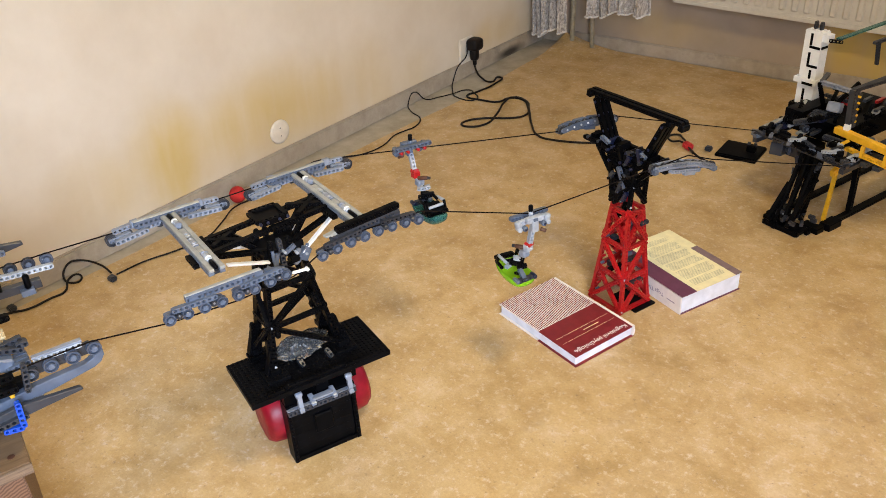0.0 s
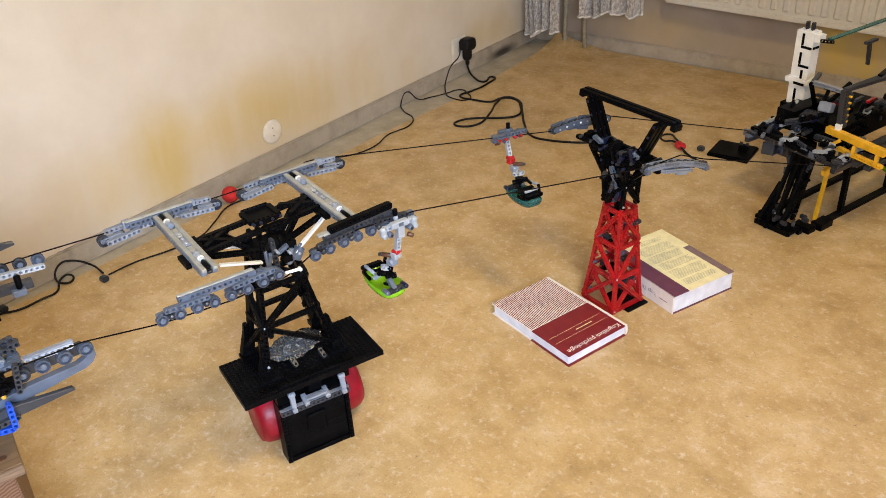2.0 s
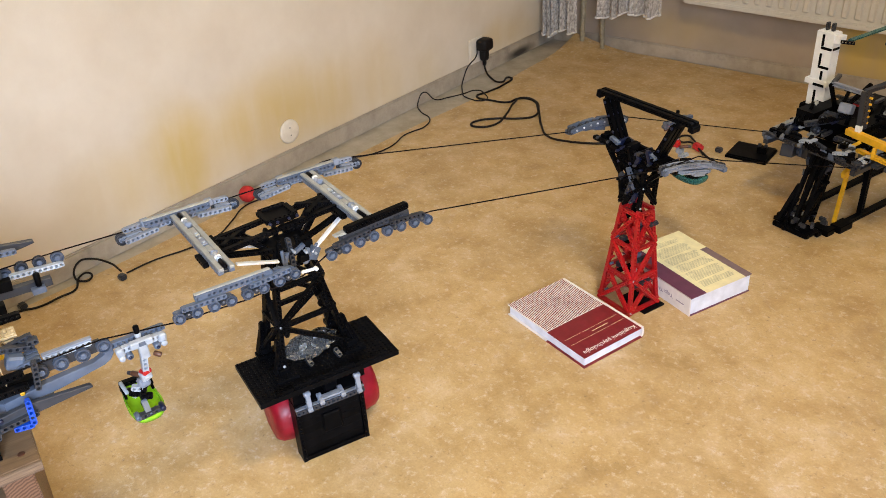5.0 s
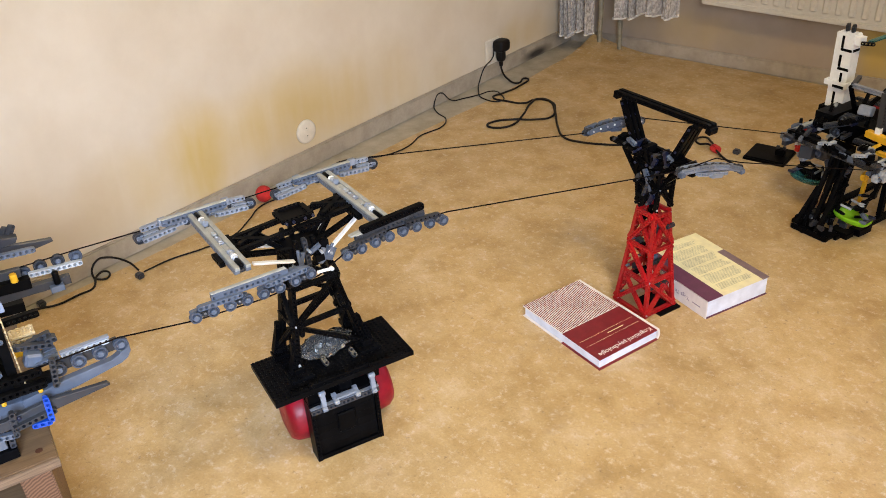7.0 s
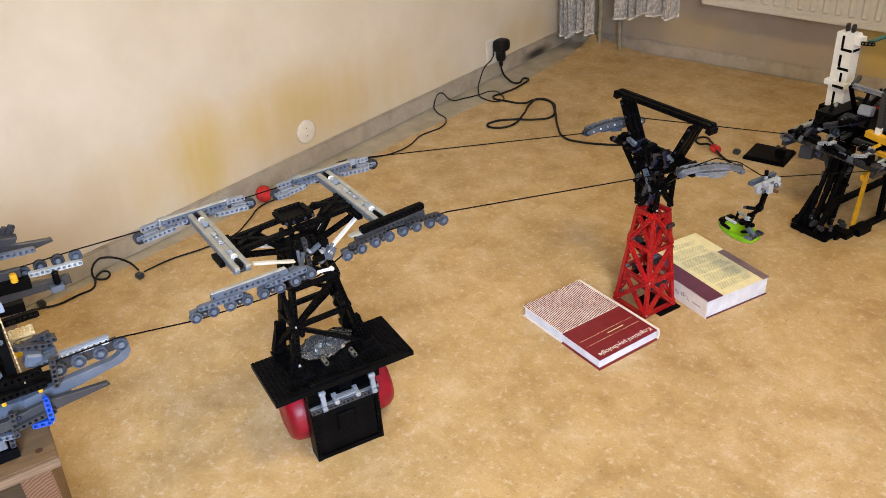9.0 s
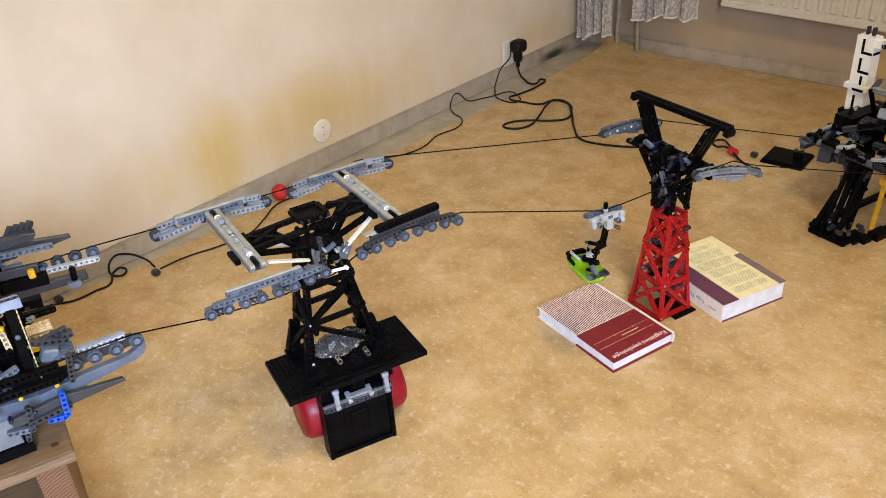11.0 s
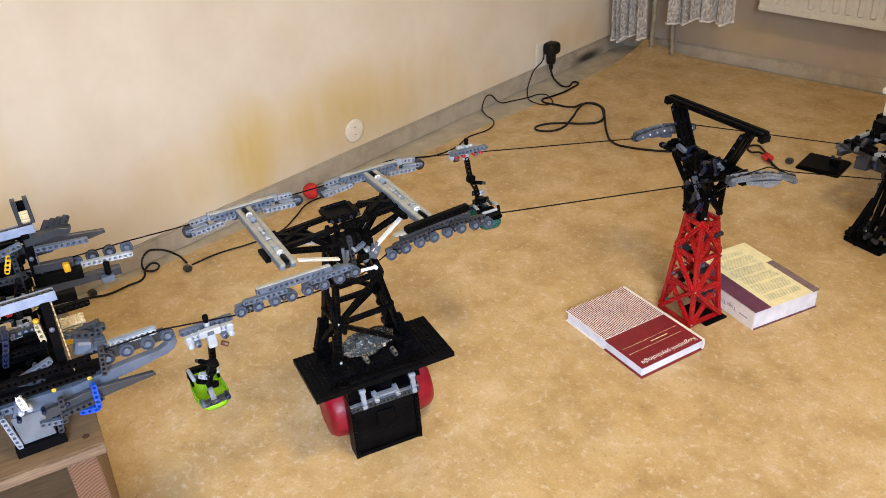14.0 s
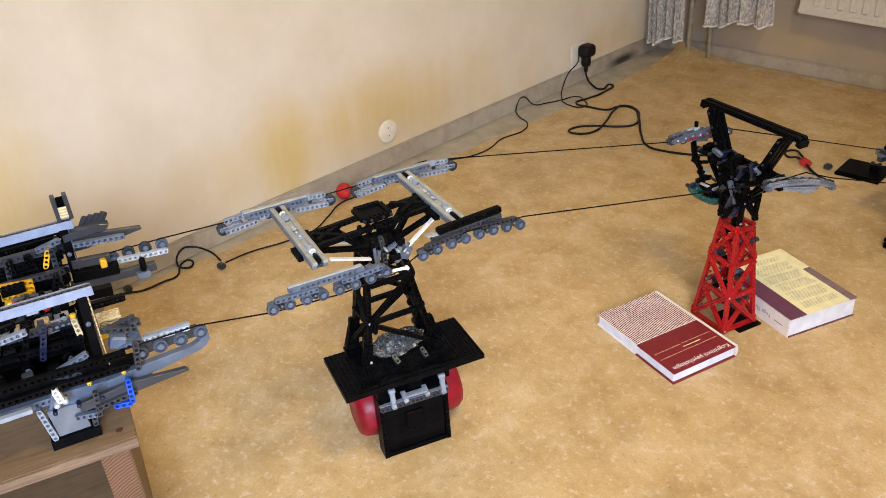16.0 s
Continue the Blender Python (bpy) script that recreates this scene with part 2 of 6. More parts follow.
LINO = lino_material()
WALL = wall_material("cream_wall_paint_with_ochre_areas", (0.66, 0.57, 0.445), (0.74, 0.66, 0.54),
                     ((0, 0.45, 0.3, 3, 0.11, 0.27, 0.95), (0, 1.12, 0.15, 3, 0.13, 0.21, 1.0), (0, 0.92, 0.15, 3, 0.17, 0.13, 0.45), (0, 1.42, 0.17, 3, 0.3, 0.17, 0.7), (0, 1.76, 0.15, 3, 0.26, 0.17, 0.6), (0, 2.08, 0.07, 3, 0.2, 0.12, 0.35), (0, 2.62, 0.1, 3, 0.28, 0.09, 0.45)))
# the window wall's shade is put into this darker paint colour
SHADED_BACKWALL = wall_material("beige_wall_paint_with_shade", (0.35, 0.29, 0.225), (0.43, 0.355, 0.28), ((1.3, 2.955, 0.14, 0.24, 3, 0.2, 0.8), (1.22, 2.955, 0.16, 0.16, 3, 0.16, 0.8), (0.5, 2.955, 0.1, 0.3, 3, 0.08, 0.3)))
STRIP = strip_material()
BARE = bare_floor_material()
VENEER = wood_material("worn_wood_veneer", (0.12, 0.068, 0.032), (0.235, 0.15, 0.08), (14, 90, 90), rough=0.42)
EDGEWOOD = wood_material("worn_board_edge", (0.085, 0.05, 0.03), (0.26, 0.175, 0.11), (15, 80, 300))
ENDGRAIN = wood_material("end_grain_wood", (0.1, 0.045, 0.024), (0.19, 0.1, 0.056), (110, 110, 60), rings=True)
CEIL = material("ceiling_paint", (0.78, 0.75, 0.68), 0.8, vary=0.03, scale=5)


def lace_material():
    m, nt, b = nodes_of("lace_curtain_cloth")
    tc = nt.nodes.new("ShaderNodeTexCoord")
    mp = nt.nodes.new("ShaderNodeMapping")
    mp.inputs["Scale"].default_value = (110, 110, 75)
    nt.links.new(tc.outputs["Object"], mp.inputs["Vector"])
    f = noise_node(nt, mp.outputs[0], 1.0, 6, 0.65)
    c = ramp_node(nt, f, [(0.3, (0.5, 0.47, 0.45)), (0.5, (0.62, 0.59, 0.57)), (0.7, (0.78, 0.76, 0.74))])
    nt.links.new(c, b.inputs["Base Color"])
    a = ramp_node(nt, f, [(0.3, (0.25, 0.25, 0.25)), (0.62, (0.75, 0.75, 0.75))])
    nt.links.new(a, b.inputs["Alpha"])
    b.inputs["Roughness"].default_value = 0.9
    return m


LACE = lace_material()


# ---- mesh helpers ----
def thing(name, m, label, category, group="", kind=""):
    ob = new(name)
    ob.empty_display_size = 0.02
    ob.matrix_world = m
    return tagged(ob, label, category, group, kind)


def part(name, bm, mat, parent, label="", m=None):
    """One mesh object, from a bmesh or a shared mesh, under a thing or a part."""
    if isinstance(bm, bmesh.types.BMesh):
        me = bpy.data.meshes.new(name)
        bm.to_mesh(me)
        bm.free()
        me.materials.append(mat)
    else:
        me = bm
    ob = new(name, me)
    ob.parent = parent
    if m is not None:
        ob.matrix_basis = m
    return tagged(ob, label) if label else ob


CACHE = {}


def weld(v, f):
    """Join vertices that lie in one place."""
    ids, out, new_id = {}, [], []
    for p in v:
        k = tuple(round(a, 6) for a in p)
        if k not in ids:
            ids[k] = len(out)
            out.append(p)
        new_id.append(ids[k])
    faces = []
    for q in f:
        r = []
        for a in q:
            if new_id[a] not in r:
                r.append(new_id[a])
        if len(r) > 2:
            faces.append(r)
    return out, faces


def mesh(key, build, mat, smooth=False):
    """A shared mesh for alike pieces: build gives vertices and faces."""
    key = (key, mat.name)
    if key not in CACHE:
        v, f = weld(*build())
        me = bpy.data.meshes.new(str(key[0][0]))
        me.from_pydata(v, [], f)
        me.materials.append(mat)
        if smooth:
            me.polygons.foreach_set("use_smooth", [True] * len(f))
        me.update()
        CACHE[key] = me
    return CACHE[key]


def chamfer_box(sx, sy, sz, c):
    """Vertices and faces of a box with cut edges, centred."""
    c = min(c, sx * 0.45, sy * 0.45, sz * 0.45)
    x, y, z = sx / 2, sy / 2, sz / 2
    v, ids = [], {}
    for i in (-1, 1):
        for j in (-1, 1):
            for k in (-1, 1):
                for ax, p in enumerate(((x, y - c, z - c), (x - c, y, z - c), (x - c, y - c, z))):
                    ids[i, j, k, ax] = len(v)
                    v.append((i * p[0], j * p[1], k * p[2]))
    f = []
    for sgn in (-1, 1):
        f.append([ids[sgn, j, k, 0] for j, k in ((-1, -1), (1, -1), (1, 1), (-1, 1))][::sgn])
        f.append([ids[i, sgn, k, 1] for i, k in ((-1, -1), (-1, 1), (1, 1), (1, -1))][::sgn])
        f.append([ids[i, j, sgn, 2] for i, j in ((-1, -1), (1, -1), (1, 1), (-1, 1))][::sgn])
    for a in (-1, 1):
        for b in (-1, 1):
            f.append([ids[a, b, -1, 0], ids[a, b, -1, 1], ids[a, b, 1, 1], ids[a, b, 1, 0]])
            f.append([ids[a, -1, b, 0], ids[a, -1, b, 2], ids[a, 1, b, 2], ids[a, 1, b, 0]])
            f.append([ids[-1, a, b, 1], ids[-1, a, b, 2], ids[1, a, b, 2], ids[1, a, b, 1]])
            for k in (-1, 1):
                f.append([ids[a, b, k, 0], ids[a, b, k, 1], ids[a, b, k, 2]])
    return v, f


def fix(vf):
    """Make the faces point outwards."""
    bm = bmesh.new()
    vs = [bm.verts.new(p) for p in vf[0]]
    for q in vf[1]:
        bm.faces.new([vs[i] for i in q])
    bmesh.ops.recalc_face_normals(bm, faces=bm.faces)
    bm.verts.index_update()
    out = [tuple(p.co) for p in bm.verts], [[p.index for p in q.verts] for q in bm.faces]
    bm.free()
    return out


def block(parent, name, size, at, mat, turn=(0, 0, 0), chamfer=0.0006, label=""):
    me = mesh(("block", *[round(s, 5) for s in size], chamfer), lambda: fix(chamfer_box(*size, chamfer)), mat)
    return part(name, me, mat, parent, label, pose(*at, *turn))


def beam_geometry(length, w, h):
    """A technic beam along x with round holes along y."""
    n = max(1, round(length / 0.008))
    d = length / n
    r = min(0.0025, h * 0.33)
    v, f = [], []
    for i in range(n):
        x = -length / 2 + (i + 0.5) * d
        box = [(-1, -1), (0, -1), (1, -1), (1, 0), (1, 1), (0, 1), (-1, 1), (-1, 0)]
        o = len(v)
        end0, end1 = i == 0, i == n - 1
        for y in (-w / 2, w / 2):
            for a, b in box:
                cut = 0.72 if ((a < 0 and end0) or (a > 0 and end1)) and b else 1
                v.append((x + a * d / 2 * (0.9 if cut < 1 else 1), y, b * h / 2 * cut))
            for a, b in box:
                q = math.hypot(a, b)
                v.append((x + a / q * r, y, b / q * r))
        for k in range(8):
            k2 = (k + 1) % 8
            f.append((o + k, o + k2, o + 8 + k2, o + 8 + k))
            f.append((o + 16 + k2, o + 16 + k, o + 24 + k, o + 24 + k2))
            f.append((o + 8 + k, o + 8 + k2, o + 24 + k2, o + 24 + k))
            if k in (0, 1, 4, 5) or (end1 and k in (2, 3)) or (end0 and k in (6, 7)):
                f.append((o + k2, o + k, o + 16 + k, o + 16 + k2))
    return v, f


def brick_studs(nx, ny, h, stud=True):
    """A brick or plate of nx by ny studs, its underside at z = 0."""
    v, f = chamfer_box(nx * 0.008 - 0.0002, ny * 0.008 - 0.0002, h, 0.0003)
    v, f = fix((v, f))
    v = [(a, b, c + h / 2) for a, b, c in v]
    if stud:
        for i in range(nx):
            for j in range(ny):
                o = len(v)
                x, y = (i - (nx - 1) / 2) * 0.008, (j - (ny - 1) / 2) * 0.008
                for k in range(8):
                    a = math.tau * k / 8
                    v += [(x + 0.0024 * math.cos(a), y + 0.0024 * math.sin(a), h), (x + 0.0024 * math.cos(a), y + 0.0024 * math.sin(a), h + 0.0017)]
                for k in range(8):
                    k2 = (k + 1) % 8
                    f.append((o + 2 * k, o + 2 * k2, o + 2 * k2 + 1, o + 2 * k + 1))
                f.append([o + 2 * k + 1 for k in range(8)])
    return v, f


def lathe(profile, n=16):
    """Turn (radius, y) pairs round the y axis."""
    v, f = [], []
    for r, y in profile:
        for k in range(n):
            a = math.tau * k / n
            v.append((r * math.cos(a), y, r * math.sin(a)))
    for i in range(len(profile) - 1):
        for k in range(n):
            k2 = (k + 1) % n
            f.append((i * n + k, i * n + k2, (i + 1) * n + k2, (i + 1) * n + k))
    return v, f


def wheel_geometry(r):
    return lathe([(0.0018, -0.002), (0.0035, -0.004), (r * 0.5, -0.004), (r * 0.55, -0.0008), (r * 0.78, -0.0008), (r * 0.84, -0.0038), (r, -0.0036), (r * 1.0, -0.0022), (r * 0.86, 0),
                  (r * 1.0, 0.0022), (r, 0.0036), (r * 0.84, 0.0038), (r * 0.78, 0.0008), (r * 0.55, 0.0008), (r * 0.5, 0.004), (0.0035, 0.004), (0.0018, 0.002)], 18)


def span(a, b, up=(0, 0, 1)):
    """The pose of a bar from a to b: x along it, z towards up."""
    a, b = Vector(a), Vector(b)
    x = (b - a).normalized()
    z = Vector(up)
    z = (z - x * z.dot(x))
    if z.length < 1e-4:
        z = Vector((0, 1, 0)) - x * x.y
    z.normalize()
    y = z.cross(x)
    return Matrix.Translation((a + b) / 2) @ Matrix((x, y, z)).transposed().to_4x4()


def strut(parent, a, b, mat, w=0.0078, h=0.0078, up=(0, 0, 1), name="beam", label=""):
    """A holed beam from a to b."""
    length = round((Vector(b) - Vector(a)).length, 3)
    me = mesh(("beam", length, w, h), lambda: beam_geometry(length, w, h), mat)
    return part(name, me, mat, parent, label, span(a, b, up))


def bar(parent, a, b, mat, w=0.005, h=0.005, up=(0, 0, 1), name="rod", label="", chamfer=0.0008):
    """A plain bar from a to b."""
    length = round((Vector(b) - Vector(a)).length, 3)
    me = mesh(("bar", length, w, h, chamfer), lambda: fix(chamfer_box(length, w, h, chamfer)), mat)
    return part(name, me, mat, parent, label, span(a, b, up))


def rod(parent, a, b, mat, r=0.0024, name="axle", label="", n=8):
    length = round((Vector(b) - Vector(a)).length, 3)

    def build():
        v, f = lathe([(0.0004, -length / 2), (r * 0.8, -length / 2), (r, -length / 2 + r * 0.3), (r, length / 2 - r * 0.3), (r * 0.8, length / 2), (0.0004, length / 2)], n)
        return [(y, x, z) for x, y, z in v], f
    me = mesh(("rod", length, r, n), build, mat, True)
    return part(name, me, mat, parent, label, span(a, b))


def wheel(parent, at, r=0.0095, mat=None, turn=(0, 0, 0)):
    mat = TYRE if mat in (None, BGREY) else mat
    me = mesh(("wheel", r), lambda: wheel_geometry(r), mat)
    w = part("wheel", me, mat, parent, "", pose(*at, *turn))
    pin = mesh(("pin", r), lambda: fix(lathe([(0.0003, -0.0055), (0.0036, -0.0055), (0.0042, -0.0048), (0.0042, -0.0042), (0.0026, -0.0042), (0.0026, 0.0042), (0.0042, 0.0042), (0.0042, 0.0048), (0.0036, 0.0055), (0.0003, 0.0055)], 10)), BGREY)
    part("pin", pin, BGREY, w)
    return w


def plate(parent, nx, ny, at, mat, h=0.0032, turn=(0, 0, 0), stud=True, name="plate", label=""):
    me = mesh(("plate", nx, ny, h, stud), lambda: brick_studs(nx, ny, h, stud), mat)
    return part(name, me, mat, parent, label, pose(*at, *turn))


def outline_solid(points, thickness, chamfer=0.0):
    """A bmesh: an outline in x and z, thickened along y."""
    bm = bmesh.new()
    lower = [bm.verts.new((x, -thickness / 2, z)) for x, z in points]
    upper = [bm.verts.new((x, thickness / 2, z)) for x, z in points]
    bm.faces.new(lower)
    bm.faces.new(upper[::-1])
    for i in range(len(points)):
        j = (i + 1) % len(points)
        bm.faces.new((lower[j], lower[i], upper[i], upper[j]))
    bmesh.ops.recalc_face_normals(bm, faces=bm.faces)
    if chamfer:
        bmesh.ops.bevel(bm, geom=bm.edges[:], offset=chamfer, segments=1, affect="EDGES", clamp_overlap=True)
    return bm


def box_bm(sx, sy, sz, at=(0, 0, 0), bevel=0.0):
    bm = bmesh.new()
    bmesh.ops.create_cube(bm, size=1, matrix=Matrix.Translation(at) @ Matrix.Diagonal((sx, sy, sz, 1)))
    if bevel:
        bmesh.ops.bevel(bm, geom=bm.edges[:], offset=bevel, segments=2, affect="EDGES", clamp_overlap=True)
    return bm


def pebble(sx, sy, sz, at=(0, 0, 0), power=0.55):
    """A bmesh: a box rounded all over."""
    bm = bmesh.new()
    bmesh.ops.create_icosphere(bm, subdivisions=4, radius=1)
    for q in bm.verts:
        q.co = Vector([math.copysign(abs(c) ** power, c) * s / 2 + o for c, s, o in zip(q.co, (sx, sy, sz), at)])
    for f in bm.faces:
        f.smooth = True
    return bm


def tube(name, points, r, mat, parent=None, label="", res=5, smooth=True):
    """A cable: a curve turned into a mesh."""
    cu = bpy.data.curves.new(name, "CURVE")
    cu.dimensions, cu.bevel_depth, cu.bevel_resolution, cu.resolution_u = "3D", r, 2, res
    sp = cu.splines.new("BEZIER" if smooth else "POLY")
    (sp.bezier_points if smooth else sp.points).add(len(points) - 1)
    for i, p in enumerate(points):
        if smooth:
            q = sp.bezier_points[i]
            q.co, q.handle_left_type, q.handle_right_type = p, "AUTO", "AUTO"
        else:
            sp.points[i].co = (*p, 1)
    tmp = bpy.data.objects.new(name, cu)
    scene.collection.objects.link(tmp)
    me = bpy.data.meshes.new_from_object(tmp.evaluated_get(bpy.context.evaluated_depsgraph_get()))
    bpy.data.objects.remove(tmp)
    me.materials.clear()
    me.materials.append(mat)
    ob = new(name, me)
    ob.parent = parent
    return tagged(ob, label) if label else ob


def text_mesh(name, body, size, mat, parent, m, label="", spacing=1.0):
    cu = bpy.data.curves.new(name, "FONT")
    cu.body, cu.size, cu.align_x, cu.align_y, cu.extrude, cu.space_character = body, size, "LEFT", "CENTER", 0.00015, spacing
    cu.resolution_u = 3
    tmp = bpy.data.objects.new(name, cu)
    scene.collection.objects.link(tmp)
    me = bpy.data.meshes.new_from_object(tmp.evaluated_get(bpy.context.evaluated_depsgraph_get()))
    bpy.data.objects.remove(tmp)
    me.materials.clear()
    me.materials.append(mat)
    ob = new(name, me)
    ob.parent = parent
    ob.matrix_basis = m
    return tagged(ob, label) if label else ob


# ---- the room ----
ROOM_X, ROOM_Y0, ROOM_Y1, ROOM_H = 3.05, -1.45, 2.955, 2.6


def setting(name, bm, mat, label):
    ob = part(name, bm, mat, None)
    return tagged(ob, label, name.split("_")[0], kind="structure")


def build_room():
    setting("floor", box_bm(ROOM_X + 0.4, 4.8, 0.1, (ROOM_X / 2, 0.75, -0.0545)), BARE, "pale bare floor showing along the walls")
    # the linoleum sheet, with a slightly wavy cut edge and a curled far corner
    bm = bmesh.new()
    rnd = random.Random(4)
    nx, ny = 40, 60
    x1, y0, y1 = ROOM_X - 0.02, ROOM_Y0 + 0.02, 2.925

    def left(y):
        return 0.075 + 0.03 * math.sin(y * 2.1 + 3.6) + (0.033 * max(0, y - 1.2)) + 0.006 * math.sin(y * 9)
    grid = []
    for j in range(ny + 1):
        y = y0 + (y1 - y0) * j / ny
        row = []
        for i in range(nx + 1):
            k = (i / nx) ** 1.8
            x = left(y) + (x1 - left(y)) * k
            yy = y + 0.01 * math.sin(x * 3.0) * (j == ny)
            lift = 0.045 * max(0, 1 - math.hypot((x - left(y1)) / 0.24, (y - y1) / 0.2)) ** 1.5 if x < 0.6 else 0
            row.append(bm.verts.new((x, yy, lift)))
        grid.append(row)
    for j in range(ny):
        for i in range(nx):
            bm.faces.new((grid[j][i], grid[j][i + 1], grid[j + 1][i + 1], grid[j + 1][i]))
    ext = bmesh.ops.extrude_face_region(bm, geom=bm.faces[:])
    bmesh.ops.translate(bm, verts=[e for e in ext["geom"] if isinstance(e, bmesh.types.BMVert)], vec=(0, 0, -0.003))
    bmesh.ops.recalc_face_normals(bm, faces=bm.faces)
    tagged(setting("floor_covering", bm, LINO, "tan mottled linoleum sheet with a curled corner"), category="linoleum")
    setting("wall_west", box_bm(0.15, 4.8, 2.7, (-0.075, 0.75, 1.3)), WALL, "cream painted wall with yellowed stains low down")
    setting("wall_north", box_bm(ROOM_X, 0.15, 2.7, (ROOM_X / 2, ROOM_Y1 + 0.075, 1.3)), SHADED_BACKWALL, "dull beige painted wall behind the radiator")
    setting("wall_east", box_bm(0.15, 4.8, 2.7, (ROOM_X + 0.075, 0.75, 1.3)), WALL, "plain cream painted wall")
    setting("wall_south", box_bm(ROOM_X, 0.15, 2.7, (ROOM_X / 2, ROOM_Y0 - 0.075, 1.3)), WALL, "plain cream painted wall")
    setting("ceiling", box_bm(ROOM_X + 0.3, 4.8, 0.1, (ROOM_X / 2, 0.75, ROOM_H + 0.05)), CEIL, "plain white ceiling")
    b1 = box_bm(0.012, ROOM_Y1 - ROOM_Y0, 0.06, (0.006, (ROOM_Y1 + ROOM_Y0) / 2, 0.0255), 0.004)
    tagged(setting("baseboard_west", b1, STRIP, "scuffed grey painted skirting strip"), category="baseboard")
    b2 = box_bm(ROOM_X - 0.014, 0.012, 0.052, (ROOM_X / 2 + 0.005, ROOM_Y1 - 0.006, 0.0215), 0.004)
    tagged(setting("baseboard_north", b2, STRIP, "scuffed grey painted skirting strip"), category="baseboard")
    lamp = thing("ceiling_lamp", pose(2.0, 0.75, 2.5), "round white glass ceiling lamp", "lamp")
    glow = bpy.data.materials.new("lamp_glass")
    glow.use_nodes = True
    e = glow.node_tree.nodes["Principled BSDF"].inputs
    e["Base Color"].default_value, e["Emission Color"].default_value, e["Emission Strength"].default_value = (0.8, 0.75, 0.65, 1), (1, 0.86, 0.66, 1), 4.0
    v, f = fix(lathe([(0.001, -0.1), (0.14, -0.1), (0.2, -0.06), (0.21, 0.0), (0.18, 0.03), (0.001, 0.03)], 32))
    v = [(x, z, y) for x, y, z in v]
    part("shade", mesh(("shade",), lambda: fix((v, f)), glow, True), glow, lamp)
    part("bracket", box_bm(0.1, 0.1, 0.069, (0, 0, 0.0645), 0.01), RADW, lamp)


build_room()


# ---- frames of the ropeway: x along the ropes, y towards the wall ----
F0 = pose(0.908, 0.725, 0, 0, 0, 73.22)
F1 = pose(1.187, 1.43, 0, 0, 0, 72.77)


# ---- black tower on its stand ----
def brace_tower(t, lo, hi, mats, levels, w=0.0078, two=False):
    """Four legs between the rectangles lo and hi (s0, s1, c0, c1, z), with cross braces on each face."""
    def at(i, k):
        s = lo[0:2][i in (1, 2)] * (1 - k) + hi[0:2][i in (1, 2)] * k
        c = lo[2:4][i in (2, 3)] * (1 - k) + hi[2:4][i in (2, 3)] * k
        return Vector((s, c, lo[4] * (1 - k) + hi[4] * k))
    for i in range(4):
        out = Vector((1 if i in (1, 2) else -1, 0, 0))
        strut(t, at(i, 0), at(i, 1), mats[0], w, w, up=(1, 0, 0), name="leg")
        if two:
            d = Vector((0, 0.008 if i in (0, 1) else -0.008, 0))
            strut(t, at(i, 0) + d, at(i, 0.9) + d, mats[0], w, w, up=(1, 0, 0), name="leg")
            strut(t, at(i, 0.02) + out * 0.008, at(i, 0.3) + out * 0.008, mats[0], w, w, up=(1, 0, 0), name="leg")
    for n, (k0, k1) in enumerate(levels):
        for i in range(4):
            j = (i + 1) % 4
            mid = (at(i, 0.5) + at(j, 0.5)) / 2 - (at(0, 0.5) + at(2, 0.5)) / 2
            o = mid.normalized() * 0.006
            nrm = tuple(mid.normalized())
            up = Vector((0, 0, 1)).cross(Vector(nrm))
            a, b = (i, j) if (n + i) % 2 else (j, i)
            strut(t, at(a, k0) + o, at(b, k1) + o, mats[1], 0.0076, 0.0076, up=tuple(up), name="brace")
            if mats[0] is RED and n != 1:
                strut(t, at(b, k0) + o * 0.4, at(a, k1) + o * 0.4, mats[1], 0.0076, 0.0076, up=tuple(up), name="brace")
            strut(t, at(i, k1) + o * 0.5, at(j, k1) + o * 0.5, mats[1], 0.0076, 0.0076, name="brace")
            for q in (at(i, k1), at(i, k0)):
                rod(t, q + Vector((0, -0.006, 0)), q + Vector((0, 0.006, 0)), LGREY if (n + i) % 3 == 0 else mats[0], 0.0026, "pin")


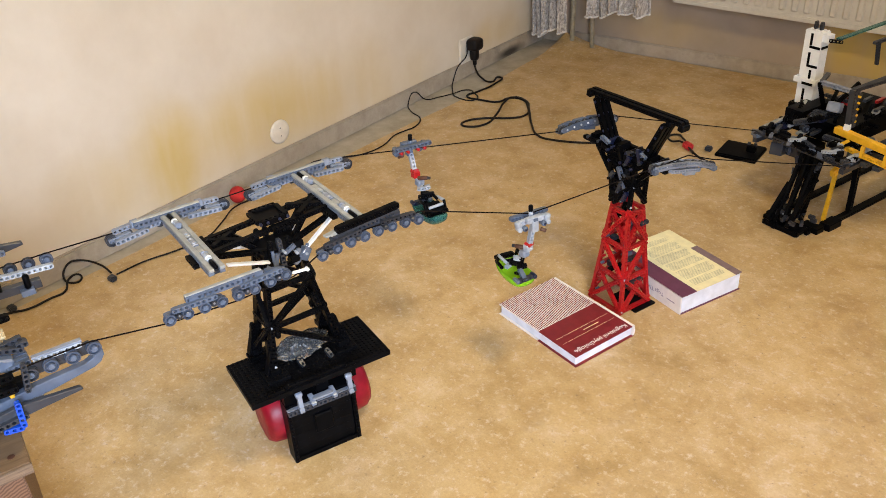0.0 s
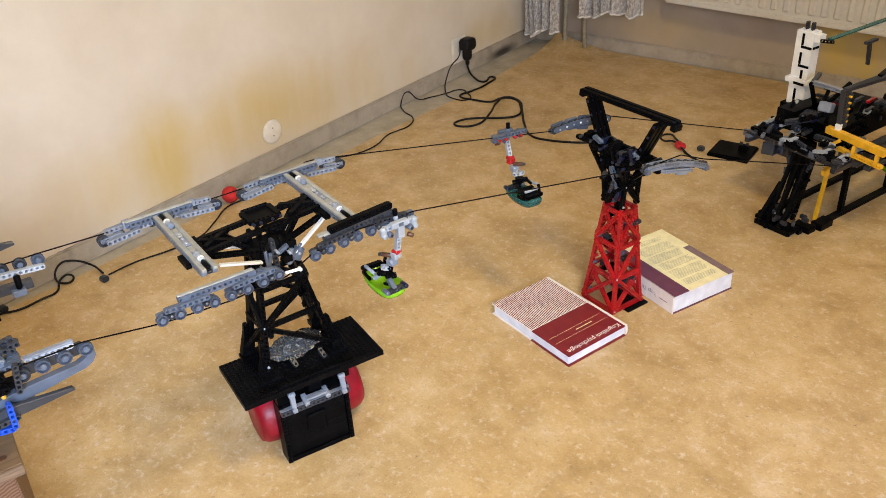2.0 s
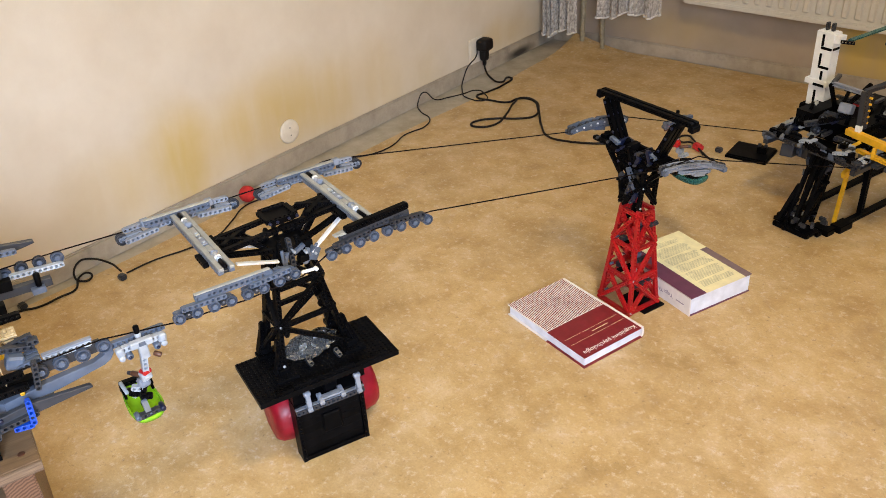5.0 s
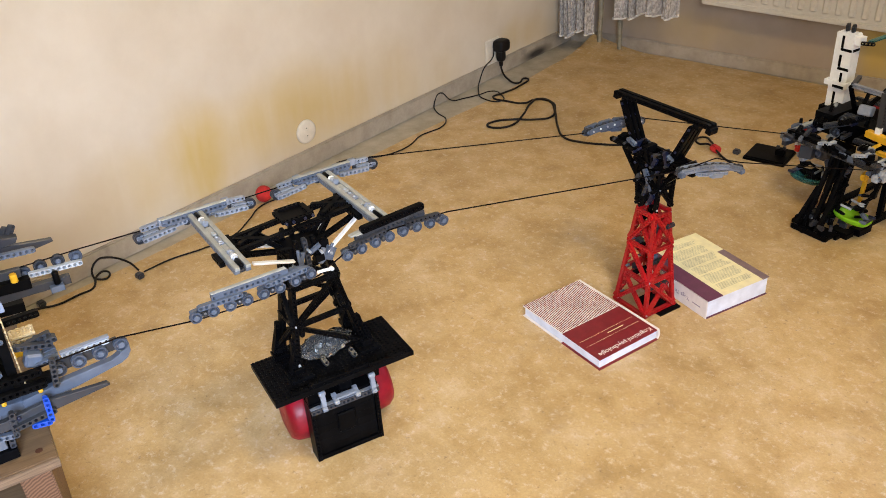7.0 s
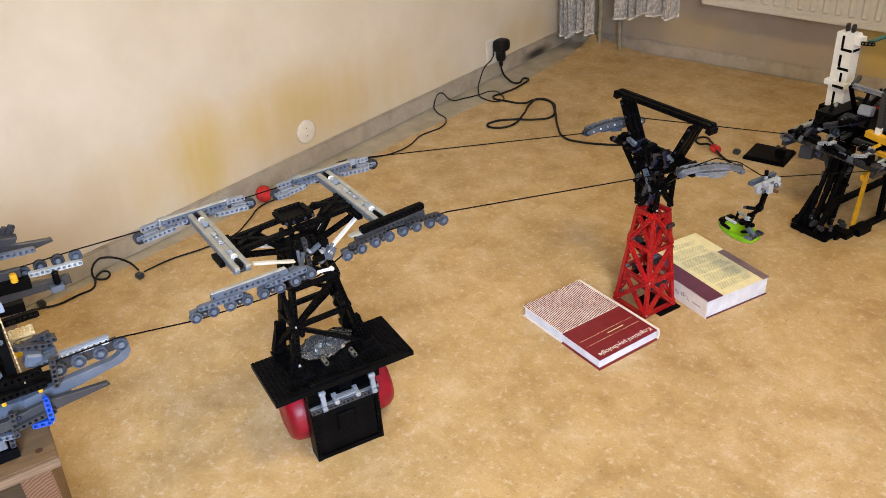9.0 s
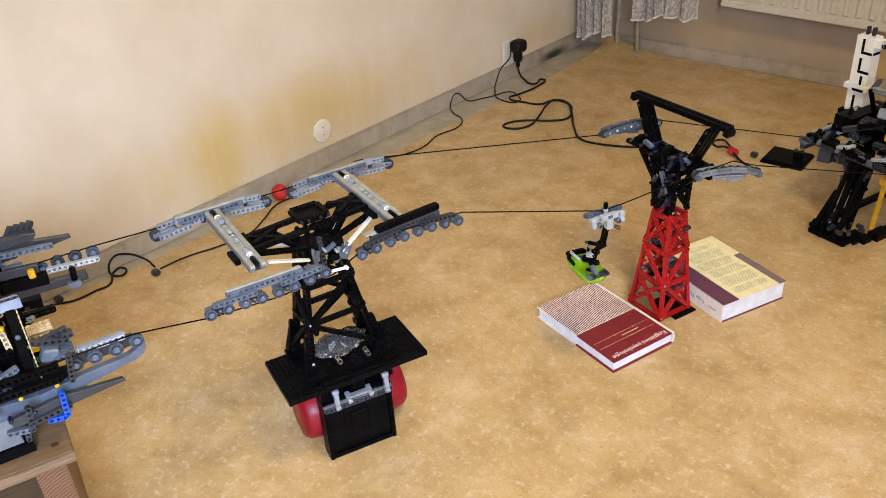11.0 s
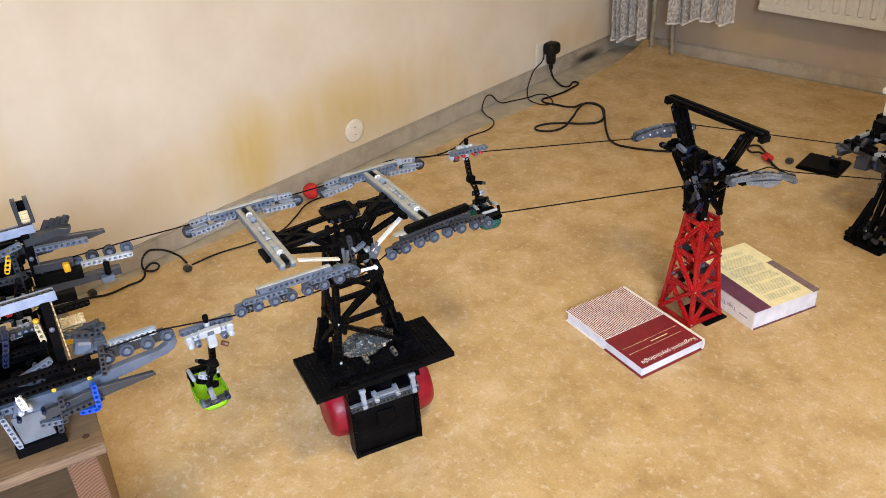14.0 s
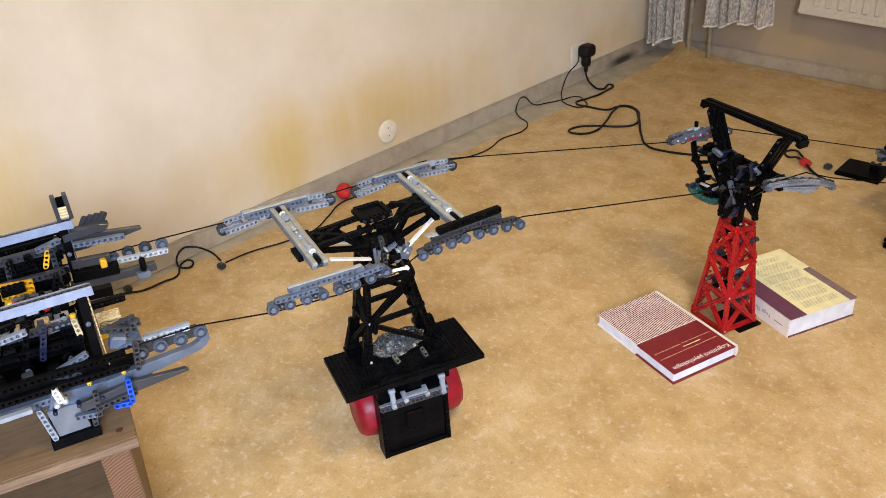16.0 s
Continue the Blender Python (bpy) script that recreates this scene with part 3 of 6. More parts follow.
def sheave_train(t, c, ss, zs, main, side, mats, r=0.0088, below=1):
    """Wheels at ss, zs, two to a link, four to a sub-beam, and a main beam over them. side: towards the tower, +1 or -1."""
    wm, bm_, lm_ = mats
    for s, z in zip(ss, zs):
        wheel(t, (s, c, z), r, wm)
    for i in range(0, len(ss) - 1, 2):
        a, b = Vector((ss[i], c, zs[i])), Vector((ss[i + 1], c, zs[i + 1]))
        off = Vector((0, side * 0.0085, 0.003 * below))
        d = (b - a).normalized() * 0.005
        strut(t, a - d + off, b + d + off, lm_, 0.0075, 0.0075, name="link")
        rod(t, a + Vector((0, -0.004 * side, 0)), a + Vector((0, 0.014 * side, 0)), DGREY)
        rod(t, b + Vector((0, -0.004 * side, 0)), b + Vector((0, 0.014 * side, 0)), DGREY)
    for i in range(0, len(ss) - 3, 4):
        a = Vector(((ss[i] + ss[i + 1]) / 2, c + side * 0.0005, (zs[i] + zs[i + 1]) / 2 + 0.0115 * below))
        b = Vector(((ss[i + 2] + ss[i + 3]) / 2, c + side * 0.0005, (zs[i + 2] + zs[i + 3]) / 2 + 0.0115 * below))
        strut(t, a - (b - a) * 0.15, b + (b - a) * 0.15, lm_, 0.0075, 0.0078, name="link")
        mid = (a + b) / 2
        block(t, "bracket", (0.012, 0.009, 0.012), (mid.x, mid.y + side * 0.006, mid.z + 0.004 * below), lm_)
    a, b = main
    strut(t, a, b, bm_, 0.0078, 0.0115, name="main_beam")
    up = Vector((0, 0, 0.0066))
    bar(t, Vector(a) + up, Vector(b) + up, OLDGREY, 0.0078, 0.0018, name="tile")


def build_black_tower():
    t = thing("ropeway_tower", F0, "black toy-brick ropeway tower with grey cross arms on studded plate", "ropeway tower")
    plate(t, 32, 16, (0.027, -0.027, 0.168), BLACK, 0.0096, (0, 0, -3.3), name="base_plate", label="black studded base plate")
    # raised bricks round the feet
    for s, c, nx, ny in ((-0.04, -0.038, 5, 5), (0.09, -0.04, 5, 4), (-0.038, 0.035, 5, 3), (0.094, 0.025, 4, 3), (0.03, -0.083, 18, 1), (0.1, -0.09, 8, 1), (-0.06, -0.08, 4, 1)):
        plate(t, nx, ny, (s, c, 0.1776), BLACK, 0.0064, (0, 0, -3.3), name="brick")
    for s in (-0.03, 0.03, 0.085):
        plate(t, 3, 2, (s, -0.055, 0.128), BLACK, 0.04, (0, 0, -3.3), stud=False, name="brick")
        plate(t, 3, 3, (s, -0.005, 0.1115), BLACK, 0.0565, (0, 0, -3.3), stud=False, name="brick")
    brace_tower(t, (-0.038, 0.088, -0.034, 0.04, 0.184), (-0.012, 0.046, -0.014, 0.026, 0.395), (BLACK, BLACK), ((0.05, 0.4), (0.42, 0.72), (0.72, 0.97)), two=True)
    # feet gussets
    for s, c in ((-0.04, -0.034), (0.09, -0.034), (-0.04, 0.04), (0.09, 0.04)):
        sg = 1 if s > 0 else -1
        strut(t, (s + sg * 0.012, c, 0.184), (s - sg * 0.002, c, 0.23), BLACK, 0.012, 0.008, up=(1, 0, 0), name="gusset")
        block(t, "bracket", (0.02, 0.02, 0.01), (s, c, 0.189), BLACK)
    # clear bag with spare parts on the plate, grey connectors
    for s, c in ((0.006, -0.05), (0.056, -0.058)):
        strut(t, (s, c - 0.006, 0.188), (s - 0.004, c + 0.008, 0.2), DGREY, 0.0078, 0.0078, up=(1, 0, 0))
    # neck
    for s in (-0.012, 0.012, 0.036):
        strut(t, (s, -0.032, 0.372), (s * 0.6 + 0.004, -0.026, 0.425), DGREY if s == 0.012 else BLACK, up=(1, 0, 0))
        strut(t, (s, 0.03, 0.372), (s * 0.6 + 0.004, 0.024, 0.425), BLACK, up=(1, 0, 0))
    block(t, "neck_block", (0.07, 0.05, 0.02), (0.018, -0.002, 0.398), BLACK)
    block(t, "bracket", (0.016, 0.01, 0.012), (0.03, -0.034, 0.385), BLACK)
    block(t, "bracket", (0.014, 0.012, 0.022), (0.05, -0.032, 0.386), BGREY, (0, 30, 0))
    rod(t, (-0.004, -0.033, 0.36), (-0.004, -0.033, 0.41), BGREY, 0.003)
    # head truss along the ropes
    for c in (-0.024, 0.02):
        strut(t, (-0.096, c, 0.438), (0.0, c, 0.444), BLACK, 0.0078, 0.0078)
        strut(t, (0.0, c, 0.444), (0.118, c, 0.45), BLACK, 0.0078, 0.0078)
        strut(t, (-0.088, c, 0.43), (-0.005, c, 0.408), BLACK, 0.0078, 0.0078)
        strut(t, (0.112, c, 0.436), (0.03, c, 0.408), BLACK, 0.0078, 0.0078)
        strut(t, (-0.05, c * 0.5, 0.438), (-0.02, c * 0.5, 0.41), BLACK)
        strut(t, (0.07, c * 0.5, 0.445), (0.045, c * 0.5, 0.412), BLACK)
        strut(t, (0.05, c, 0.452), (0.1, -c * 0.6, 0.452), BLACK, name="brace")
        strut(t, (-0.04, c, 0.44), (-0.09, -c * 0.6, 0.44), BLACK, name="brace")
    strut(t, (-0.096, -0.034, 0.432), (-0.096, 0.034, 0.437), BLACK, 0.012, 0.014, name="end_beam")
    strut(t, (0.104, -0.034, 0.44), (0.104, 0.034, 0.447), BLACK, 0.012, 0.014, name="end_beam")
    # winch frame on top
    for c in (-0.022, 0.022):
        strut(t, (-0.012, c, 0.458), (0.034, c, 0.458), BLACK, 0.0078, 0.0078, up=(0, 1, 0))
    for s in (-0.012, 0.034):
        strut(t, (s, -0.022, 0.458), (s, 0.022, 0.458), BLACK, 0.0078, 0.0078)
    block(t, "winch_floor", (0.04, 0.04, 0.009), (0.011, 0, 0.4535), BLACK)
    for s, c in ((-0.012, -0.027), (0.0, -0.027), (0.02, -0.027), (0.034, -0.027), (0.034, 0.02)):
        rod(t, (s, c - 0.002, 0.458), (s, c + 0.004, 0.458), NAVY, 0.0026, "pin")
    # pale slanting stays
    for c in (-0.034, 0.03):
        bar(t, (0.108, c, 0.436), (0.045, c, 0.39), WHITE, 0.0085, 0.004, name="stay", label="white slanting stay")
        bar(t, (-0.08, c, 0.416), (-0.012, c, 0.394), WHITE, 0.0085, 0.004, name="stay", label="white slanting stay")
        strut(t, (0.052, c, 0.395), (0.03, c, 0.375), BGREY)
    # cross arms: two pale beams with plates, connectors and dark axles between them
    for s0 in (-0.1155, 0.1155):
        for d in (-0.0085, 0.0085):
            bar(t, (s0 + d, -0.106, 0.4575), (s0 + d, 0.106, 0.4575), OLDGREY, 0.0078, 0.005, name="arm", label="aged pale grey cross arm")
            strut(t, (s0 + d, -0.102, 0.4505), (s0 + d, 0.1, 0.4505), MGREY, 0.0078, 0.0085, name="arm_beam")
        strut(t, (s0 + 0.004, -0.03, 0.443), (s0 + 0.004, 0.06, 0.443), BLACK, 0.008, 0.008, name="arm_beam")
        strut(t, (s0 - 0.0165, -0.062, 0.446), (s0 - 0.0165, -0.022, 0.446), BLACK, name="arm_beam")
        for c, ln, mt in ((-0.034, 0.02, OLDGREY), (-0.006, 0.026, PGREY), (0.03, 0.03, OLDGREY), (0.0, 0.2, DGREY)):
            block(t, "filler_plate", (0.0088, ln, 0.0045), (s0, c, 0.4568 if ln < 0.1 else 0.4495), mt)
        for c in (-0.012, 0.004, 0.022):
            rod(t, (s0, c, 0.455), (s0, c, 0.4605), LGREY, 0.0026, "pin")
        for sg in (-1, 1):
            rod(t, (s0, sg * 0.078, 0.459), (s0, sg * 0.102, 0.459), BLACK, 0.0032)
            rod(t, (s0, sg * 0.056, 0.4595), (s0, sg * 0.078, 0.4595), LGREY, 0.0045, "sleeve", n=10)
            block(t, "collar", (0.011, 0.006, 0.011), (s0, sg * 0.056, 0.4595), PGREY, (0, 20, 0), 0.002)
            block(t, "collar", (0.01, 0.006, 0.01), (s0, sg * 0.072, 0.4595), WHITE, (0, -15, 0), 0.002)
    # sheave trains
    ss = [-0.2 + 0.0256 * i for i in range(8)]
    zs = [0.4145 + dz for dz in (0.0, 0.0, -0.001, -0.002, -0.002, -0.0015, 0.0, 0.0025)]
    sheave_train(t, -0.1185, ss, zs, ((-0.172, -0.1125, 0.4325), (-0.056, -0.1125, 0.4315)), 1, (BGREY, BGREY, BGREY))
    strut(t, (-0.05, -0.112, 0.43), (-0.02, -0.112, 0.423), BGREY, name="link")
    bar(t, (-0.012, -0.124, 0.418), (0.012, -0.124, 0.4155), WHITE, 0.0035, 0.0045, name="stop_arm")
    rod(t, (0.012, -0.128, 0.4155), (0.012, -0.12, 0.4155), WHITE, 0.003, "stop_eye", n=10)
    for i in (0, 2, 4, 6):
        s0 = (ss[i] + ss[i + 1]) / 2
        block(t, "joint", (0.008, 0.012, 0.008), (s0, -0.12, zs[i] + 0.002), DGREY, (0, 20, 0), 0.002)
        rod(t, (s0, -0.126, zs[i] + 0.004), (s0, -0.114, zs[i] + 0.004), MGREY, 0.002, "pin")
    ss = [0.0425 + 0.025 * i for i in range(8)]
    zs = [0.4245 + dz for dz in (0.0, 0.003, 0.005, 0.006, 0.0065, 0.006, 0.0035, 0.0)]
    sheave_train(t, -0.1185, ss, zs, ((0.062, -0.1125, 0.4425), (0.186, -0.1125, 0.449)), 1, (BGREY, DGREY, DGREY))
    strut(t, (0.072, -0.1125, 0.4545), (0.186, -0.1125, 0.4605), BLACK, 0.0085, 0.0115, name="upper_beam", label="black beam over the wheels")
    bar(t, (0.054, -0.1095, 0.449), (0.092, -0.1065, 0.4515), OLDGREY, 0.01, 0.0032, name="tile")
    for i in (0, 2, 4, 6):
        s0 = (ss[i] + ss[i + 1]) / 2
        block(t, "joint", (0.008, 0.012, 0.008), (s0, -0.12, zs[i] + 0.003), DGREY, (0, -20, 0), 0.002)
    for s0 in (-0.1155, 0.1155):
        off = 0.002 if s0 < 0 else 0.008
        ss = [s0 - 0.094 + off + 0.0268 * i for i in range(8)]
        zs = [0.4405 + dz for dz in (-0.002, 0.0, 0.002, 0.003, 0.003, 0.002, 0.0, -0.002)]
        sheave_train(t, 0.1225, ss, zs, ((s0 - 0.055, 0.1105, 0.4555), (s0 + 0.055, 0.1105, 0.4555)), -1, (DGREY, BGREY, PGREY))
        strut(t, (s0 - 0.09, 0.1045, 0.439), (s0 - 0.035, 0.1045, 0.445), PGREY, name="lower_link")
        strut(t, (s0 + 0.03, 0.1045, 0.445), (s0 + 0.088, 0.1045, 0.44), PGREY, name="lower_link")
        for e in (0, 7):
            wheel(t, (ss[e], 0.1145, zs[e] + 0.002), 0.0095, DGREY)
    # pale fittings round the neck
    for a, b, mt in (((-0.004, -0.034, 0.376), (0.004, -0.032, 0.404), BGREY), ((0.03, -0.036, 0.374), (0.04, -0.034, 0.4), MGREY), ((0.046, -0.036, 0.384), (0.058, -0.035, 0.402), BGREY), ((0.014, -0.036, 0.4), (0.034, -0.036, 0.41), BGREY)):
        strut(t, a, b, mt, 0.006, 0.006, up=(0, 1, 0), name="fitting", label="grey connector at the neck")
    for x, z in ((-0.014, 0.384), (0.014, 0.404), (0.034, 0.396), (0.05, 0.388)):
        rod(t, (x, -0.042, z), (x, -0.028, z), LGREY, 0.0024, "pin")
    # short black beams inside the lattice
    for i in range(20):
        rnd = random.Random(90 + i)
        z = 0.2 + 0.009 * i
        k = (z - 0.184) / 0.211
        x = rnd.choice((-0.03 + 0.02 * k, 0.075 - 0.035 * k)) + rnd.uniform(-0.004, 0.004)
        c = rnd.uniform(-0.03, 0.03)
        strut(t, (x, c, z), (x + rnd.uniform(-0.012, 0.012), c + rnd.uniform(-0.014, 0.014), z + rnd.uniform(0.018, 0.032)), BLACK, up=(1, 0, 0), name="stub")


def build_stand():
    # square studded box whose open side faces the camera; the tower's plate rests on it and on a drum
    a = 68.3
    st = thing("brick_box", pose(0.984, 0.7225, 0, 0, 0, a), "black toy-brick box with a recessed studded panel under the tower plate", "brick box")
    block(st, "panel", (0.112, 0.005, 0.112), (0, 0.012, 0.06), BLACK)
    for k in range(7):
        block(st, "tile", (0.1118, 0.0032, 0.0158), (0, 0.0079, 0.0165 + 0.016 * k), BLACK, chamfer=0.0003)
    for x in (-0.06, 0.06):
        plate(st, 1, 4, (x, 0.0165, 0.0), BLACK, 0.128, stud=False, name="side_wall")
        for i in range(13):
            rod(st, (x, -0.0018, 0.008 + i * 0.008), (x, 0.002, 0.008 + i * 0.008), BLACK, 0.0024, "stud")
    block(st, "bottom_wall", (0.112, 0.03, 0.008), (0, 0.0165, 0.004), BLACK)
    block(st, "top_wall", (0.112, 0.03, 0.01), (0, 0.0175, 0.1225), BLACK)
    block(st, "raised_plate", (0.034, 0.006, 0.04), (0, 0.0034, 0.068), BLACK, (0, 0, 0), 0.0022)
    strut(st, (-0.0635, -0.004, 0.118), (0.0635, -0.004, 0.118), DGREY, 0.0078, 0.0096, name="front_beam", label="dark grey holed beam")
    plate(st, 16, 1, (0, -0.002, 0.1228), MGREY, 0.0016, stud=False, name="plate")
    for x in (-0.041, 0.051):
        strut(st, (x, -0.02, 0.124), (x, -0.006, 0.131), PGREY, name="connector", label="pale grey upright connector")
        strut(st, (x, -0.014, 0.13), (x, -0.01, 0.16), PGREY, up=(0, 1, 0), name="connector", label="pale grey upright connector")
        rod(st, (x - 0.006, -0.01, 0.156), (x + 0.006, -0.01, 0.156), PGREY, 0.0048, "pin")
    for x in (-0.017, 0.022):
        strut(st, (x, -0.015, 0.126), (x, 0.008, 0.133), PGREY, name="connector")
    bar(st, (-0.017, -0.004, 0.132), (0.022, -0.004, 0.132), PGREY, 0.012, 0.004, name="connector")
    drum = thing("plastic_drum", pose(0.984, 0.7225, 0, 0, 0, a) @ pose(0.011, 0.0905, 0.0555), "red moulded plastic drum lying under the tower plate", "drum")
    prof = [(0.0005, -0.1), (0.032, -0.102), (0.046, -0.099), (0.0525, -0.09), (0.055, -0.074), (0.055, -0.063), (0.0535, -0.059), (0.0535, 0.059), (0.055, 0.063), (0.055, 0.074), (0.0525, 0.09), (0.046, 0.099), (0.032, 0.102), (0.0005, 0.1)]

    def build():
        v, f = lathe(prof, 40)
        return [(y, x, z) for x, y, z in v], f
    part("body", mesh(("drum",), lambda: fix(build()), DRUM, True), DRUM, drum)
    for x in (-0.058, 0.058):
        part("hoop", mesh(("hoop",), lambda: fix(([(y, x_, z) for x_, y, z in lathe([(0.0542, -0.003), (0.0558, -0.002), (0.0558, 0.002), (0.0542, 0.003)], 40)[0]], lathe([(1, 0)] * 4, 40)[1])), DRUM, True), DRUM, drum, "", pose(x, 0, 0))
    bag = thing("parts_bag", F0 @ pose(0.026, -0.01, 0.178), "crumpled clear plastic bag with loose grey parts", "plastic bag")
    bm = bmesh.new()
    bmesh.ops.create_icosphere(bm, subdivisions=4, radius=1)
    for q in bm.verts:
        d = noise.noise(q.co * 2.3) * 0.3 - abs(noise.noise(q.co * 4)) * 0.35 + noise.noise(q.co * 9) * 0.06
        q.co = Vector((q.co.x * 0.05 * (1 + d), q.co.y * 0.028 * (1 + d), max(0.0, 0.019 + q.co.z * 0.019 * (1 + d))))
    for q in bm.faces:
        q.smooth = True
    part("bag", bm, SMOKE, bag)
    for i in range(7):
        rnd = random.Random(i)
        x, y = rnd.uniform(-0.025, 0.025), rnd.uniform(-0.012, 0.01)
        strut(bag, (x, y, 0.008), (x + rnd.uniform(-0.02, 0.02), y + rnd.uniform(-0.01, 0.01), 0.02), LGREY if i % 2 else DGREY, name="loose_beam")


def build_red_tower():
    t = thing("ropeway_tower", F1, "red toy-brick lattice tower with black forked head between books", "ropeway tower")
    brace_tower(t, (-0.04, 0.04, -0.039, 0.052, 0.004), (-0.019, 0.019, -0.026, 0.02, 0.245), (RED, RED), ((0.02, 0.34), (0.36, 0.64), (0.66, 0.96)))
    for c in (-0.039, 0.052):
        strut(t, (-0.044, c, 0.0075), (0.044, c, 0.0075), RED, name="base_beam")
    for s in (-0.04, 0.04):
        strut(t, (s, -0.043, 0.004), (s, 0.056, 0.004), RED, name="base_beam")
    block(t, "base_plate", (0.06, 0.08, 0.006), (0.02, -0.015, 0.001), BLACK)
    for i, (s, c, z) in enumerate(((0.0, 0.02, 0.21), (0.01, -0.02, 0.195), (-0.01, 0.01, 0.15), (0.012, -0.01, 0.11), (-0.005, 0.02, 0.08), (0.0, -0.025, 0.06))):
        strut(t, (s - 0.02, c, z), (s + 0.02, c - 0.015, z + 0.012), DGREY if i % 2 else BLACK)
        block(t, "bracket", (0.014, 0.014, 0.012), (s, c + 0.01, z + 0.006), BGREY if i % 2 else DGREY)
    for i in range(12):
        rnd = random.Random(140 + i)
        z = 0.03 + 0.017 * i
        w = 0.036 - 0.075 * z
        x, c = rnd.uniform(-w, w) * 0.8, rnd.uniform(-w, w)
        strut(t, (x, c, z), (x + rnd.uniform(-0.01, 0.01), c + rnd.uniform(-0.012, 0.012), z + rnd.uniform(0.016, 0.028)), (RED, RED, BLACK)[i % 3], up=(1, 0, 0), name="stub")
        for sg in (-1, 1):
            q = 0.039 - 0.085 * z
            rod(t, (-q - 0.005, sg * q, z), (-q + 0.004, sg * q, z), RED if i % 4 else BGREY, 0.003, "pin")
    # black neck
    brace_tower(t, (-0.02, 0.02, -0.026, 0.022, 0.247), (-0.018, 0.018, -0.036, 0.036, 0.352), (BLACK, BLACK), ((0.05, 0.5), (0.5, 0.95)))
    strut(t, (-0.022, -0.02, 0.28), (-0.026, 0.004, 0.335), BGREY, up=(1, 0, 0))
    strut(t, (-0.024, 0.006, 0.27), (-0.024, -0.012, 0.32), DGREY, up=(1, 0, 0))
    block(t, "bracket", (0.02, 0.012, 0.04), (0.022, 0.02, 0.29), DGREY)
    for c in (-0.03, 0.03):
        block(t, "bracket", (0.034, 0.02, 0.018), (0, c, 0.345), BLACK)
        rod(t, (-0.03, c, 0.34), (0.03, c, 0.34), NAVY, 0.003, "pin")
    # cross arm that carries the sheaves
    for s in (-0.016, 0.016):
        strut(t, (s, -0.115, 0.362), (s, 0.115, 0.362), BLACK, 0.0078, 0.0096, name="arm")
        strut(t, (s, -0.07, 0.352), (s, 0.07, 0.352), BLACK, name="arm")
        strut(t, (s, 0.075, 0.358), (s, 0.035, 0.31), BLACK, name="brace")
        strut(t, (s, -0.085, 0.358), (s, -0.045, 0.32), BLACK, name="brace")
    for c in (-0.09, -0.06, -0.02, 0.02, 0.06, 0.09):
        block(t, "brick", (0.03, 0.014, 0.014), (0, c, 0.364 + 0.003 * (c > 0)), BLACK)
        rod(t, (-0.024, c + 0.01, 0.366), (0.024, c + 0.01, 0.366), NAVY if c < 0.05 else DGREY, 0.003, "pin")
    # forked masts and top beam
    for c0, c1 in ((0.05, 0.09), (-0.05, -0.095)):
        for s in (-0.012, 0.0, 0.012):
            strut(t, (s, c0, 0.366), (s, c1, 0.452), BLACK, 0.0078, 0.011, up=(0, 1, 0), name="mast")
        block(t, "bracket", (0.03, 0.015, 0.015), (0, c0, 0.368), NAVY)
        strut(t, (-0.02, c0 - 0.012, 0.372), (-0.02, c0 + 0.012, 0.38), BGREY, name="link")
        for z in (0.39, 0.42, 0.445):
            k = (z - 0.366) / 0.086
            rod(t, (-0.018, c0 + (c1 - c0) * k, z), (0.018, c0 + (c1 - c0) * k, z), NAVY, 0.0028, "pin")
    for s in (-0.006, 0.006):
        strut(t, (s, -0.132, 0.461), (s, 0.118, 0.459), BLACK, 0.0078, 0.0096, name="top_beam")
    for c in (-0.13, -0.1, 0.09, 0.114):
        block(t, "bracket", (0.022, 0.013, 0.013), (0, c, 0.453), BLACK, (12, 0, 0), 0.002)
    # small beams and pins that crowd the head and the neck
    for i in range(28):
        rnd = random.Random(820 + i)
        x, c, z = rnd.choice((-0.026, -0.02, 0.0, 0.02)) + rnd.uniform(-0.003, 0.003), rnd.uniform(-0.06, 0.055), rnd.uniform(0.34, 0.374)
        if i > 17:
            c, z = rnd.uniform(-0.03, 0.03), rnd.uniform(0.25, 0.335)
        mt = (BLACK, BLACK, NAVY, BLACK, DGREY, BLACK)[i % 6]
        d = Vector(rnd.choice(((0, 1, 0.2), (0, 0.3, 1), (0.3, 1, -0.3), (0, -0.5, 1)))).normalized() * rnd.uniform(0.016, 0.034)
        strut(t, (x, c, z), (x + d.x, c + d.y, z + d.z), mt, up=(1, 0, 0), name="head_beam")
        rod(t, (x - 0.008, c, z), (x + 0.008, c, z), (NAVY, BLACK, DGREY)[i % 3], 0.003, "pin")
    # sheave batteries: curved grey rails with wheels
    for c, sd in ((-0.122, 1), (0.122, -1)):
        n = 9
        top, low = [], []
        for i in range(n):
            k = i / (n - 1)
            s = -0.066 + 0.165 * k if sd > 0 else -0.075 + 0.15 * k
            arch = 0.008 * (1 - (2 * k - 1) ** 2)
            z = (0.388 - 0.043 * k if sd > 0 else 0.39 - 0.016 * k) + arch
            top.append((s, z + 0.005))
            low.append((s, z - 0.007))
        side_mat = PGREY if sd > 0 else BGREY
        for off in (-0.007, 0.007):
            part("rail", outline_solid(top + low[::-1], 0.003, 0.0006), side_mat, t, "", pose(0, c + off, 0))
